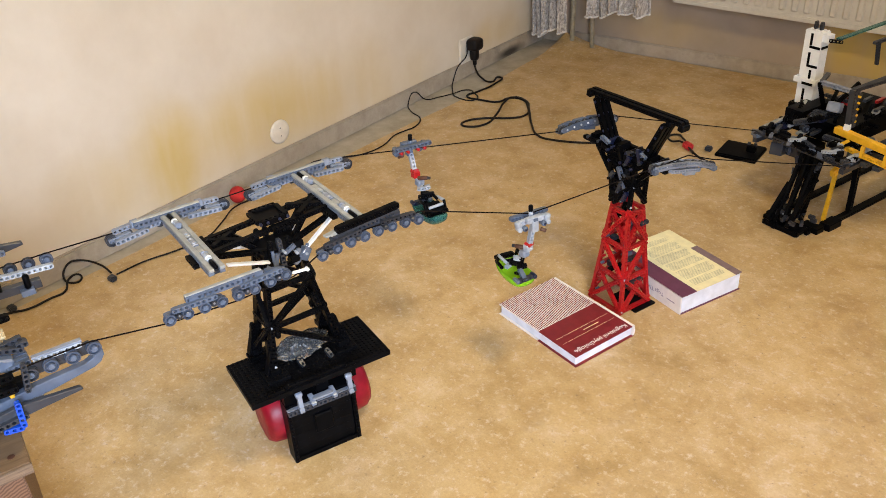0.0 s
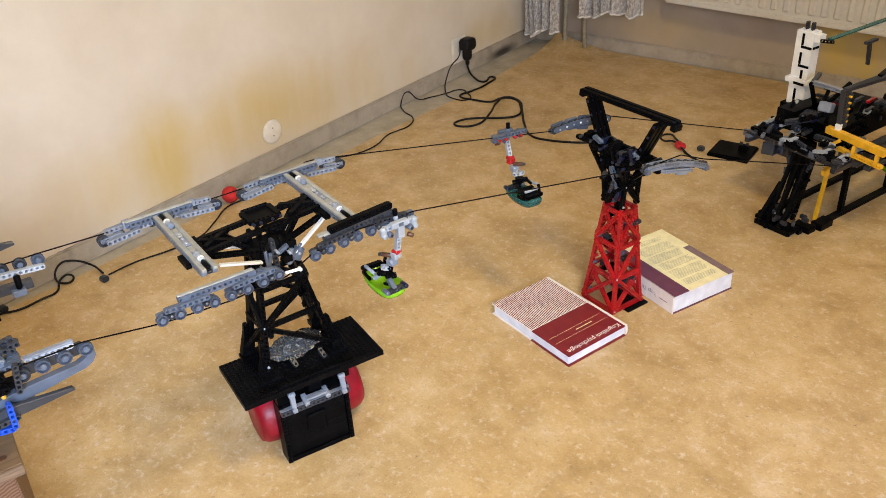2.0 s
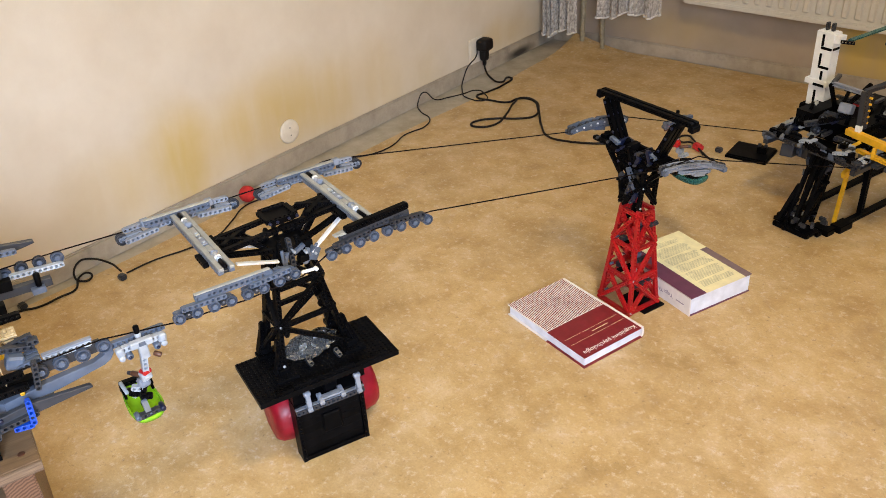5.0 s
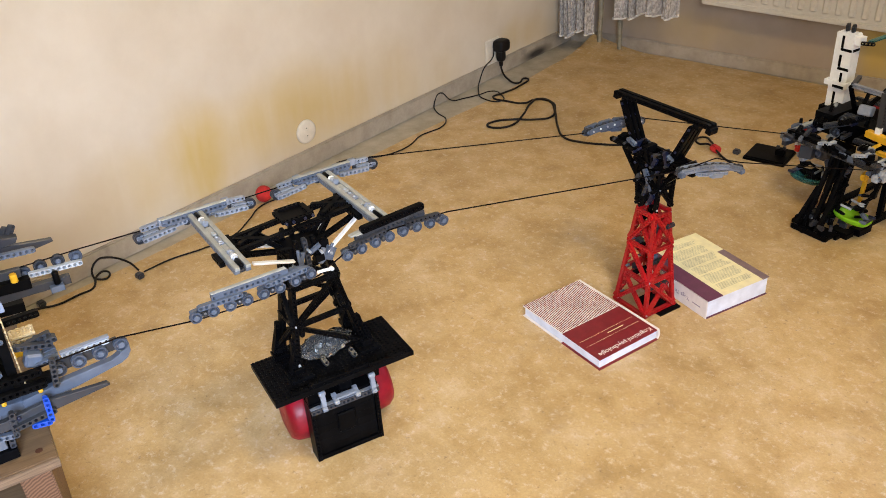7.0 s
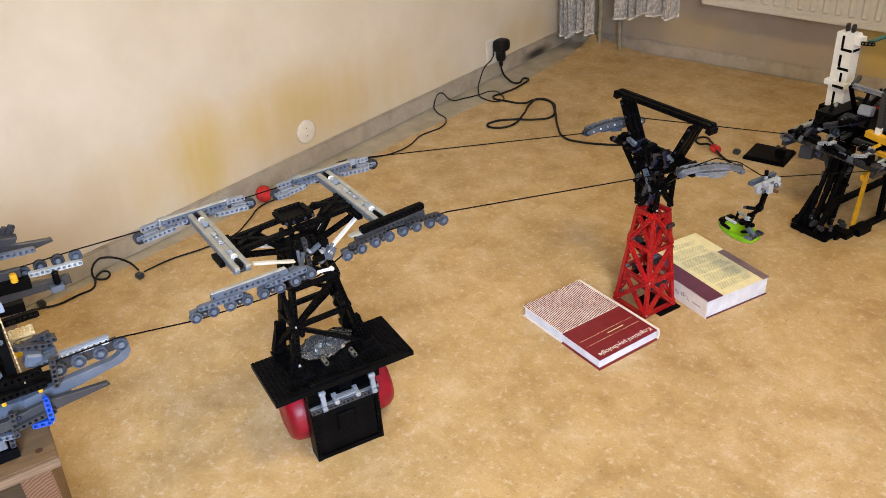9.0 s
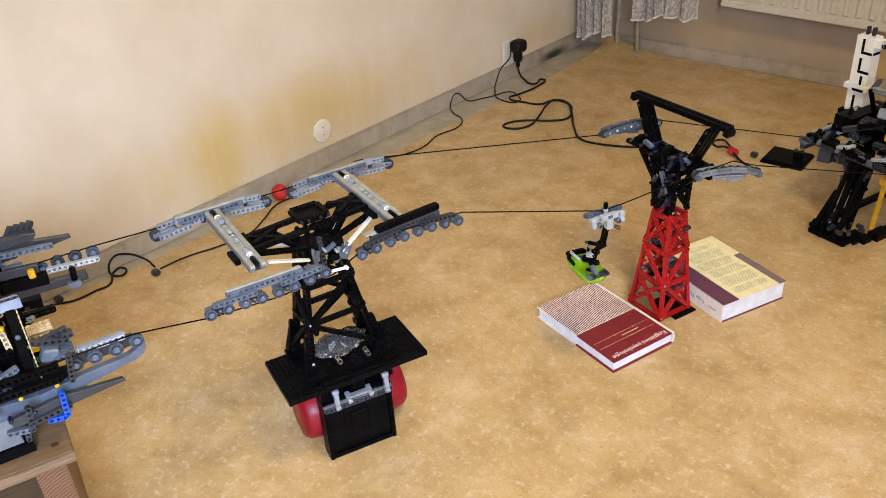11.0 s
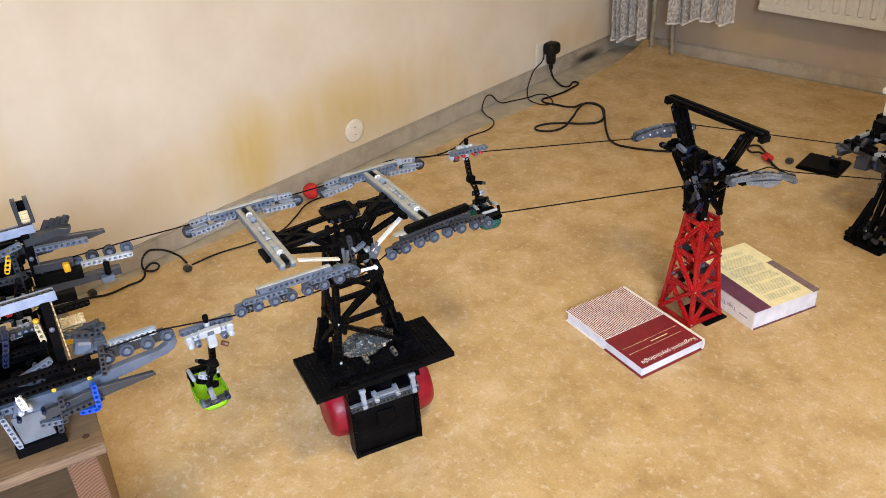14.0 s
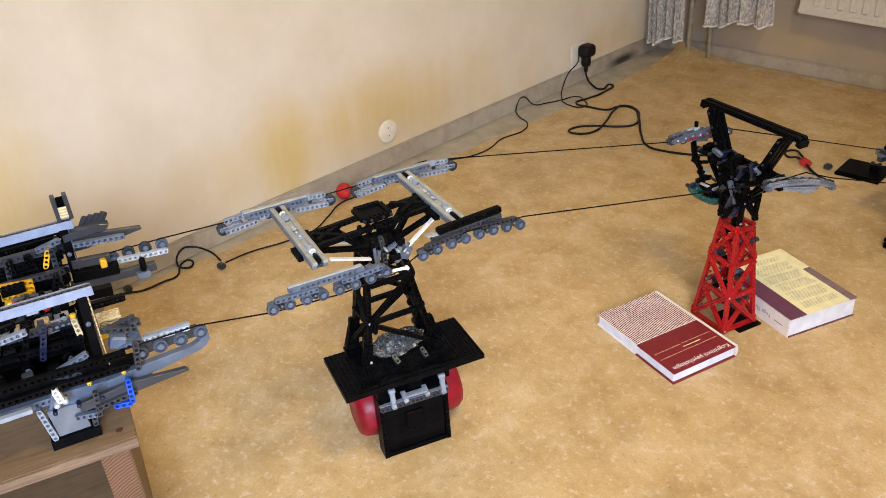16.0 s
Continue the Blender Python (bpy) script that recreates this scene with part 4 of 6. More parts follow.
        for i in range(n - 1):
            s, z = (top[i][0] + top[i + 1][0]) / 2, (top[i][1] + top[i + 1][1]) / 2
            wheel(t, (s, c, z - 0.007), 0.0075, DGREY)
            rod(t, (s, c - 0.0105, z - 0.006), (s, c + 0.0105, z - 0.006), WHITE if i % 2 else LGREY, 0.0022, "pin")
        for i in range(0, n - 1, 2):
            a, b = top[i], top[i + 2]
            strut(t, (a[0] + 0.002, c - 0.0105 * sd, a[1] - 0.003), (b[0] - 0.002, c - 0.0105 * sd, b[1] - 0.003), MGREY if i % 4 else side_mat, 0.004, 0.0078, name="link")
        m0, m1 = low[2], low[6]
        strut(t, (m0[0], c - 0.006 * sd, m0[1] - 0.005), (m1[0], c - 0.006 * sd, m1[1] - 0.005), side_mat, name="weight_beam")
        block(t, "weight_panel", (0.03, 0.008, 0.008), ((m0[0] + m1[0]) / 2 + 0.01, c - 0.008 * sd, (m0[1] + m1[1]) / 2 - 0.012), side_mat, (0, 14, 0))
        for e in (0, n - 1):
            wheel(t, (top[e][0], c, (top[e][1] + low[e][1]) / 2), 0.0085, DGREY)
            block(t, "bracket", (0.01, 0.012, 0.009), (top[e][0], c - 0.006 * sd, low[e][1] + 0.002), BGREY)


def build_books():
    # paperback-thick hardcover with a striped and maroon front
    w, l, h = 0.165, 0.242, 0.0275
    b = thing("book", pose(1.2268, 1.1716, 0, 0, 0, math.degrees(1.296)), "hardback book with striped and maroon cover lying on the floor", "book")
    part("page_block", box_bm(w - 0.007, l - 0.007, h - 0.006, (w / 2 - 0.0005, l / 2, h / 2), 0.0015), PAGES, b, "white page block")
    part("back_cover", box_bm(w, 0.115, 0.0028, (w / 2, 0.0575, 0.0014), 0.0007), MAROON, b)
    part("back_cover", box_bm(w, l - 0.115, 0.0028, (w / 2, 0.0575 + l / 2, 0.0014), 0.0007), COVER, b)
    part("spine", outline_solid([(w - 0.004, 0.0), (w + 0.001, 0.004), (w + 0.0035, h / 2), (w + 0.001, h - 0.004), (w - 0.004, h), (w - 0.002, h / 2)], l, 0.0005), COVER, b, "", pose(0, l / 2, 0))
    split = 0.112
    part("front_cover", box_bm(w, l - split, 0.0028, (w / 2, split + (l - split) / 2, h - 0.0014), 0.0007), COVER, b, "white cover with red stripes")
    part("front_cover", box_bm(w - 0.006, split, 0.0028, ((w - 0.006) / 2, split / 2, h - 0.0014), 0.0007), MAROON, b, "maroon cover panel")
    part("cover_edge", box_bm(0.006, split, 0.0028, (w - 0.003, split / 2, h - 0.0014)), COVER, b)
    # slanting red stripes
    bm = bmesh.new()
    pitch, x0, x1, y0, y1 = 0.0048, 0.001, w - 0.007, split + 0.001, l - 0.001
    slope = 0.28
    n = int((y1 - y0 + slope * (x1 - x0)) / pitch) + 1
    for i in range(n + 1):
        c = y0 - slope * (x1 - x0) + i * pitch
        pts = []
        seg = 22
        lo, hi = [], []
        for k in range(seg + 1):
            x = x0 + (x1 - x0) * k / seg
            wob = 0.0012 * math.sin(x * 55 + i * 0.25)
            a, d = c + slope * (x - x0) + wob, c + slope * (x - x0) + wob + pitch * 0.46
            a, d = max(y0, min(y1, a)), max(y0, min(y1, d))
            lo.append((x, a))
            hi.append((x, d))
        for k in range(seg):
            if hi[k][1] - lo[k][1] > 1e-5 or hi[k + 1][1] - lo[k + 1][1] > 1e-5:
                q = [lo[k], lo[k + 1], hi[k + 1], hi[k]]
                vs = [bm.verts.new((x, y, h + 0.00025)) for x, y in q]
                try:
                    bm.faces.new(vs)
                except ValueError:
                    pass
    part("stripes", bm, MAROON, b, "thin slanting maroon stripes")
    text_mesh("title", "Kognitivní psychologie", 0.0162, COVER, b, pose(w - 0.012, 0.012, h + 0.0002, 0, 0, 180), "white title lettering", 0.98)
    for y, k in ((0.046, 0.15), (0.066, 0.0)):
        bm = box_bm(w - 0.02, 0.0004, 0.0003, (w / 2 - 0.003, y, h + 0.0001))
        part("rule", bm, CREAM, b)
    part("author_bar", box_bm(0.044, 0.0017, 0.0003, (0.095, 0.056, h + 0.0001)), CREAM, b)
    # thick book, purple and cream
    w, l, h = 0.177, 0.23, 0.046
    b = thing("book", pose(1.3173, 1.4493, 0, 0, 0, math.degrees(1.1937)), "thick hardback with purple spine and cream cover lying on the floor", "book")
    part("page_block", box_bm(w - 0.006, l - 0.004, h - 0.004, (w / 2 + 0.0015, l / 2, h / 2), 0.001), PAGES, b, "white page block")
    part("spine", box_bm(0.003, l, h, (0.0015, l / 2, h / 2), 0.0008), COVER, b, "white and purple spine")
    part("bottom_cover", box_bm(w - 0.003, l, 0.002, (w / 2 + 0.0015, l / 2, 0.001)), PURPLE, b)
    part("top_cover", box_bm(w * 0.245, l, 0.002, (w * 0.1225 + 0.0008, l / 2, h - 0.001)), PURPLE, b, "purple cover edge")
    part("top_cover", box_bm(w * 0.645, l, 0.002, (w * 0.245 + w * 0.3225 + 0.0008, l / 2, h - 0.001)), CREAM, b, "cream cover panel")
    part("flap", box_bm(w * 0.11, l * 0.6, 0.0022, (w * 0.945, l * 0.3, h - 0.001)), FADED, b, "faded purple cover flap")
    part("flap", box_bm(w * 0.11, l * 0.4, 0.0022, (w * 0.945, l * 0.8, h - 0.001)), CREAM, b)
    rnd = random.Random(11)
    y = 0.02
    for count in (6, 10, 8, 8, 10, 5):
        for line in range(count):
            ln = w * 0.52 * (rnd.uniform(0.3, 0.75) if line == count - 1 else rnd.uniform(0.9, 1.0))
            part("print_line", box_bm(ln, 0.0014, 0.0003, (w * 0.3 + 0.004 + ln / 2, y, h + 0.0001)), PRINT, b)
            y += 0.0036
        y += 0.0048
    text_mesh("title", "Yoga Th", 0.0135, LETTER, b, pose(-0.0004, 0.052, h * 0.5, 90, 0, -90) @ pose(0, 0, 0, 0, 0, 180), "dark spine lettering")
    part("author_bar", box_bm(0.0004, 0.024, 0.0022, (-0.0003, 0.03, h * 0.46)), LETTER, b)


build_black_tower()
build_stand()
build_red_tower()
build_books()


# ---- left station on the wooden crate ----
def build_crate():
    ang = 72.0
    c = thing("wooden_crate", pose(0.9225, 0.2765, 0, 0, 0, ang), "worn open-fronted wooden crate that carries the station", "crate")
    L, D, H, T = 0.62, 0.42, 0.3, 0.018
    part("top_board", box_bm(L, D, T, (-L / 2, D / 2, H - T / 2), 0.0015), VENEER, c, "worn veneered top board")
    part("front_edge", box_bm(L, 0.003, T - 0.002, (-L / 2, -0.0015, H - T / 2), 0.0008), EDGEWOOD, c)
    part("side_board", box_bm(0.04, D - 0.004, H - T, (-0.034, D / 2, (H - T) / 2), 0.002), ENDGRAIN, c, "side board with end grain")
    part("side_board", box_bm(0.04, D - 0.004, H - T, (-L + 0.022, D / 2, (H - T) / 2), 0.002), ENDGRAIN, c)
    part("back_board", box_bm(L - 0.084, 0.012, H - T, (-L / 2, D - 0.012, (H - T) / 2)), VENEER, c)
    part("bottom_board", box_bm(L - 0.084, D - 0.03, 0.015, (-L / 2, D / 2 - 0.01, 0.0085)), VENEER, c)
    part("screw_hole", mesh(("hole",), lambda: fix([(v[0], v[2], v[1] * 0.2) for v in lathe([(0.0005, 0.002), (0.005, 0.002), (0.0055, 0), (0.0005, 0)], 12)[0]] and ([(x, z, y) for x, y, z in lathe([(0.0003, 0.0005), (0.005, 0.0005), (0.0055, -0.001), (0.0003, -0.001)], 12)[0]], lathe([(1, 0)] * 4, 12)[1])), BROWN), BROWN, c, "", pose(-0.02, 0.026, H))


def slab(t, pts, c, thick, mat, name="panel", label="", bevel=0.0008):
    return part(name, outline_solid(pts, thick, bevel), mat, t, label, pose(0, c, 0))


def build_left_station():
    t = thing("ropeway_station", F0 @ pose(-0.011, 0, 0.001), "toy-brick ropeway station in greys, black and yellow on the crate", "ropeway station")
    for c in (-0.1, 0.115):
        bar(t, (-0.57, c - 0.0078, 0.5205), (-0.41, c - 0.0078, 0.5205), DAYLIT_GREY, 0.0032, 0.0135, name="roof_panel", label="smooth pale blue-grey roof panel")
        strut(t, (-0.569, c - 0.002, 0.5215), (-0.411, c - 0.002, 0.5215), DGREY, 0.0076, 0.0105, up=(0, 1, 0), name="roof_beam")
        strut(t, (-0.569, c + 0.0062, 0.5195), (-0.411, c + 0.0062, 0.5195), DAYLIT_GREY, 0.0076, 0.0092, name="roof_beam")
        bar(t, (-0.426, c - 0.002, 0.516), (-0.43, c - 0.002, 0.395), BLACK, 0.0155, 0.012, up=(1, 0, 0), name="post", label="dark smooth post")
        bar(t, (-0.4185, c - 0.002, 0.516), (-0.4225, c - 0.002, 0.4), BGREY, 0.0155, 0.0016, up=(1, 0, 0), name="post_edge") if c > 0 else [bar(t, (-0.4185 - 0.00003 * q, c - 0.002, 0.512 - 0.008 * q), (-0.4187 - 0.00003 * q, c - 0.002, 0.507 - 0.008 * q), TAN, 0.0155, 0.0018, up=(1, 0, 0), name="post_tile") for q in range(14)]
        rod(t, (-0.428, c - 0.013, 0.475), (-0.428, c - 0.006, 0.475), BGREY, 0.0035, "pin")
        # deck under the roof
        bar(t, (-0.66, c, 0.412), (-0.385, c, 0.392), BLACK, 0.016, 0.016, name="deck_beam")
        bar(t, (-0.66, c - 0.014, 0.424), (-0.432, c - 0.014, 0.409), BLACK, 0.01, 0.014, name="deck_beam")
        for q in range(7):
            block(t, "deck_brick", (0.014, 0.012, 0.006 + 0.004 * (q % 3)), (-0.645 + 0.032 * q, c - 0.008, 0.431 - 0.0021 * q), (BLACK, DGREY, BLACK)[q % 3])
        strut(t, (-0.63, c, 0.375), (-0.37, c, 0.372), BGREY if c < 0 else BLACK, 0.0096, 0.011, name="deck_beam")
    # near side rope guide
    for i, (s, z) in enumerate(((-0.294, 0.416), (-0.322, 0.414), (-0.35, 0.414), (-0.376, 0.412))):
        wheel(t, (s, -0.1185, z), 0.0098, BGREY if i < 3 else DGREY)
    strut(t, (-0.368, -0.11, 0.426), (-0.306, -0.11, 0.424), LGREY, 0.0078, 0.0078)
    bar(t, (-0.382, -0.1095, 0.4125), (-0.296, -0.1095, 0.4145), DGREY, 0.007, 0.017, name="guide_body")
    plate(t, 8, 1, (-0.337, -0.11, 0.428), PGREY, 0.0032, stud=False, name="tile")
    slab(t, [(-0.43, 0.385), (-0.375, 0.392), (-0.31, 0.396), (-0.298, 0.401), (-0.292, 0.411), (-0.284, 0.413), (-0.284, 0.4), (-0.29, 0.391), (-0.3, 0.386), (-0.36, 0.376), (-0.43, 0.372)], -0.113, 0.012, BGREY, "guide_rail", "blue-grey curved rope guide")
    slab(t, [(-0.47, 0.372), (-0.4, 0.38), (-0.326, 0.373), (-0.323, 0.368), (-0.4, 0.362), (-0.47, 0.358)], -0.128, 0.008, DGREY, "blade", "dark grey tapered blade")
    slab(t, [(-0.5, 0.384), (-0.37, 0.372), (-0.37, 0.36), (-0.45, 0.35), (-0.51, 0.36)], -0.1, 0.014, BGREY, "panel")
    strut(t, (-0.403, -0.137, 0.392), (-0.405, -0.137, 0.352), BLUE, up=(1, 0, 0), label="blue angled beam")
    strut(t, (-0.405, -0.137, 0.352), (-0.43, -0.137, 0.356), BLUE, label="blue angled beam")
    strut(t, (-0.38, -0.128, 0.438), (-0.386, -0.128, 0.394), DGREY, up=(1, 0, 0))
    strut(t, (-0.446, -0.132, 0.385), (-0.45, -0.132, 0.345), DGREY, up=(1, 0, 0))
    block(t, "motor", (0.022, 0.02, 0.02), (-0.4, -0.1, 0.43), BGREY, (0, 20, 0), 0.003)
    strut(t, (-0.42, -0.095, 0.452), (-0.372, -0.095, 0.438), DGREY)
    strut(t, (-0.41, -0.085, 0.442), (-0.37, -0.085, 0.45), DGREY)
    strut(t, (-0.49, -0.118, 0.42), (-0.44, -0.118, 0.437), BGREY)
    strut(t, (-0.49, -0.118, 0.42), (-0.455, -0.118, 0.41), DGREY)
    strut(t, (-0.492, -0.13, 0.408), (-0.488, -0.13, 0.386), WHITE, 0.012, 0.009, up=(1, 0, 0), name="connector", label="white connector")
    rod(t, (-0.495, -0.135, 0.382), (-0.495, -0.12, 0.382), LGREY, 0.004, "pin")
    rod(t, (-0.484, -0.135, 0.384), (-0.484, -0.12, 0.384), LGREY, 0.004, "pin")
    for s in (-0.405, -0.45):
        rod(t, (s, -0.127, 0.395), (s, -0.118, 0.395), YELLOW, 0.0032, "pin")
    # foot
    slab(t, [(-0.512, 0.362), (-0.47, 0.36), (-0.466, 0.316), (-0.508, 0.316)], -0.085, 0.05, MGREY, "foot_panel", "grey foot panel")
    strut(t, (-0.52, -0.112, 0.372), (-0.512, -0.112, 0.316), PGREY, up=(1, 0, 0), name="foot_post")
    strut(t, (-0.456, -0.11, 0.35), (-0.46, -0.11, 0.316), DGREY, up=(1, 0, 0), name="foot_post")
    block(t, "foot_plate", (0.064, 0.06, 0.0145), (-0.488, -0.086, 0.3075), BLACK)
    block(t, "foot_plate", (0.064, 0.06, 0.0145), (-0.488, 0.11, 0.3075), BLACK)
    block(t, "foot_panel", (0.045, 0.045, 0.06), (-0.488, 0.11, 0.345), DGREY)
    plate(t, 14, 1, (-0.58, -0.13, 0.384), PGREY, 0.0064, stud=False, name="sill")
    # far side
    for i, (s, z) in enumerate(((-0.294, 0.441), (-0.32, 0.443), (-0.346, 0.443), (-0.37, 0.44))):
        wheel(t, (s, 0.1225, z), 0.0098, BGREY if i in (0, 3) else DGREY)
    strut(t, (-0.366, 0.112, 0.439), (-0.288, 0.112, 0.433), LGREY, 0.0078, 0.0078)
    bar(t, (-0.44, 0.11, 0.418), (-0.312, 0.11, 0.414), DGREY, 0.012, 0.014, name="guide_rail")
    block(t, "bracket", (0.02, 0.012, 0.01), (-0.334, 0.1, 0.41), BGREY)
    rod(t, (-0.332, 0.1, 0.416), (-0.331, 0.1, 0.438), BLACK, 0.005)
    slab(t, [(-0.45, 0.49), (-0.38, 0.49), (-0.318, 0.481), (-0.317, 0.476), (-0.36, 0.47), (-0.45, 0.472)], 0.125, 0.008, DGREY, "blade", "dark grey tapered blade")
    slab(t, [(-0.43, 0.507), (-0.38, 0.512), (-0.362, 0.508), (-0.367, 0.5), (-0.43, 0.496)], 0.11, 0.016, DGREY, "panel")
    for k in range(4):
        strut(t, (-0.402 + 0.009 * k, 0.116, 0.505), (-0.39 + 0.009 * k, 0.128, 0.518), DGREY, name="fin")
    strut(t, (-0.42, 0.1, 0.49), (-0.345, 0.1, 0.483), BGREY)
    block(t, "brick", (0.01, 0.012, 0.014), (-0.386, 0.096, 0.45), YELLOW, chamfer=0.002)
    bar(t, (-0.43, 0.108, 0.456), (-0.374, 0.108, 0.451), DGREY, 0.01, 0.014, name="guide_body")
    bar(t, (-0.43, 0.104, 0.437), (-0.366, 0.104, 0.432), BLACK, 0.014, 0.018, name="guide_body")
    strut(t, (-0.452, 0.095, 0.503), (-0.465, 0.095, 0.468), YELLOW, up=(1, 0, 0), label="yellow beam")
    strut(t, (-0.47, 0.092, 0.5), (-0.434, 0.092, 0.508), BGREY)
    for d in (-0.0085, 0.0085):
        bar(t, (-0.418 + d, 0.12, 0.526), (-0.4185 + d, 0.12, 0.566), DGREY, 0.014, 0.0065, up=(1, 0, 0), name="fork")
    block(t, "fork_back", (0.011, 0.004, 0.03), (-0.418, 0.126, 0.545), BLACK)
    for k in range(4):
        rod(t, (-0.424, 0.113, 0.533 + 0.0045 * k), (-0.412, 0.113, 0.533 + 0.0045 * k), TAN, 0.0024, "spring")
    # packed black rows that close the far side under the roof
    for k in range(8):
        z = 0.402 + 0.0132 * k
        for c in (0.098, 0.128):
            strut(t, (-0.66, c, z), (-0.436 - 0.006 * (k % 3), c, z), (BLACK, BLACK, DGREY, BLACK, NAVY)[(k + (c > 0.1)) % 5], 0.0096, 0.0118, name="rail")
        strut(t, (-0.66, -0.104 + 0.002 * (k % 2), 0.40 + 0.009 * k), (-0.438, -0.104, 0.398 + 0.005 * k), BLACK, 0.0078, 0.0086, name="rail") if k < 3 else None
    for k in range(12):
        rnd = random.Random(410 + k)
        x = -0.64 + 0.017 * k
        strut(t, (x, 0.088, 0.405), (x + rnd.uniform(-0.012, 0.012), 0.088, 0.5), (BLACK, BLACK, BLACK, DGREY)[k % 4], up=(1, 0, 0), name="upright")
    for k in range(6):
        strut(t, (-0.6 + 0.026 * k, -0.022, 0.446), (-0.58 + 0.026 * k, -0.022, 0.446), (TAN, TAN, OLDGREY)[k % 3], 0.0156, 0.0096, name="brick", label="tan holed brick")
    # works between the two sides: a dark deck crowded with small parts
    for s0, s1, c, z, mt in ((-0.63, -0.435, 0.05, 0.392, BLACK), (-0.63, -0.435, 0.02, 0.39, BLACK), (-0.63, -0.435, -0.01, 0.388, BLACK), (-0.63, -0.435, -0.04, 0.388, BLACK), (-0.63, -0.435, -0.07, 0.39, BLACK), (-0.63, -0.435, 0.08, 0.395, BLACK)):
        bar(t, (s0, c, z), (s1, c, z), mt, 0.0285, 0.008, name="deck_board")
    for c, z, mt in ((0.14, 0.47, DGREY), (0.135, 0.44, BGREY), (0.09, 0.445, BLACK), (0.075, 0.47, DGREY), (-0.075, 0.44, BLACK), (-0.06, 0.46, DGREY), (-0.02, 0.43, BLACK), (0.03, 0.45, BLACK), (0.135, 0.5, BLACK), (-0.128, 0.43, BLACK), (-0.128, 0.41, BLACK)):
        strut(t, (-0.63, c, z), (-0.44 if abs(c) < 0.1 else -0.395, c, z - 0.004), mt, 0.0078, 0.0096, name="rail")
    palette = [BLACK] * 14 + [DGREY] * 4 + [NAVY] + [BGREY, BGREY, TAN, BLACK, PGREY, BLACK, BLACK, BLACK]
    for i in range(86):
        rnd = random.Random(300 + i)
        s, c, z = rnd.uniform(-0.6, -0.45), rnd.uniform(-0.1, 0.105), rnd.uniform(0.405, 0.47)
        mt = palette[i % len(palette)]
        kind = rnd.random()
        if kind < 0.45:
            L = rnd.uniform(0.024, 0.07)
            d = rnd.choice(((1, 0, 0.1), (0, 1, 0), (0.3, 0, 1), (1, 0.2, -0.2)))
            e = Vector((s, c, z)) + Vector(d).normalized() * L
            strut(t, (s, c, z), (min(e.x, -0.44), max(-0.11, min(0.11, e.y)), min(e.z, 0.49)), mt)
        elif kind < 0.7:
            plate(t, rnd.choice((2, 3, 4)), 2, (s, c, z), mt, rnd.choice((0.0064, 0.0096)), (0, rnd.choice((0, 0, 90)), rnd.choice((0, 90))), name="brick")
        elif kind < 0.88:
            rod(t, (s, c, z), (s + 0.02, c + rnd.uniform(-0.02, 0.02), z + 0.006), mt, 0.003)
        else:
            wheel(t, (s, c, z), rnd.choice((0.008, 0.011)), mt, (0, 0, rnd.choice((0, 90, 40))))
    # yellow gear housing, tan bricks, pale sensor by the post
    for k in range(3):
        strut(t, (-0.53, 0.05 + 0.009 * k, 0.462 + 0.004 * k), (-0.485, 0.05 + 0.009 * k, 0.458 + 0.004 * k), YELLOW, label="yellow beam")
    block(t, "housing", (0.03, 0.03, 0.024), (-0.515, 0.05, 0.445), YELLOW, (0, 15, 0), 0.004)
    wheel(t, (-0.488, 0.035, 0.45), 0.012, BLACK)
    for k in range(3):
        strut(t, (-0.418, -0.03 - 0.008 * k, 0.43), (-0.386, -0.03 - 0.008 * k, 0.428), TAN, label="tan holed brick")
    plate(t, 4, 3, (-0.402, -0.04, 0.436), TAN, 0.0032, name="plate")
    bar(t, (-0.42, -0.045, 0.415), (-0.38, -0.045, 0.412), YELLOW, 0.02, 0.008, name="axle_cover")
    strut(t, (-0.445, -0.07, 0.468), (-0.443, -0.07, 0.436), TAN, up=(1, 0, 0), label="tan holed brick")
    rod(t, (-0.444, -0.07, 0.468), (-0.444, -0.07, 0.474), YELLOW, 0.0042, "lamp_cap")
    plate(t, 4, 2, (-0.468, -0.055, 0.45), PGREY, 0.0096, (0, 0, 8), name="brick")
    plate(t, 3, 2, (-0.492, -0.02, 0.468), LGREY, 0.0096, (0, 0, 90), name="brick")
    for k in range(3):
        strut(t, (-0.392 + 0.006 * k, -0.078 - 0.008 * k, 0.445), (-0.365, -0.078 - 0.008 * k, 0.437 + 0.004 * k), DGREY)
        strut(t, (-0.4, -0.09 - 0.01 * k, 0.424), (-0.37, -0.09 - 0.01 * k, 0.427), BGREY)
    for x in (-0.44, -0.47, -0.5):
        rod(t, (x, -0.136, 0.372), (x, -0.122, 0.372), NAVY, 0.003, "pin")
    strut(t, (-0.45, -0.135, 0.36), (-0.395, -0.135, 0.366), DGREY)
    strut(t, (-0.48, -0.128, 0.352), (-0.45, -0.128, 0.346), BGREY)
    for s, c in ((-0.49, -0.01), (-0.475, -0.012), (-0.51, 0.0)):
        rod(t, (s, c, 0.458), (s, c, 0.478), RED, 0.005, "pin")
    for s in (-0.45, -0.52):
        strut(t, (s, -0.09, 0.405), (s, 0.11, 0.405), BLACK, 0.012, 0.012, name="cross_beam")
        strut(t, (s, -0.09, 0.375), (s, 0.11, 0.375), BLACK, 0.012, 0.012, name="cross_beam")


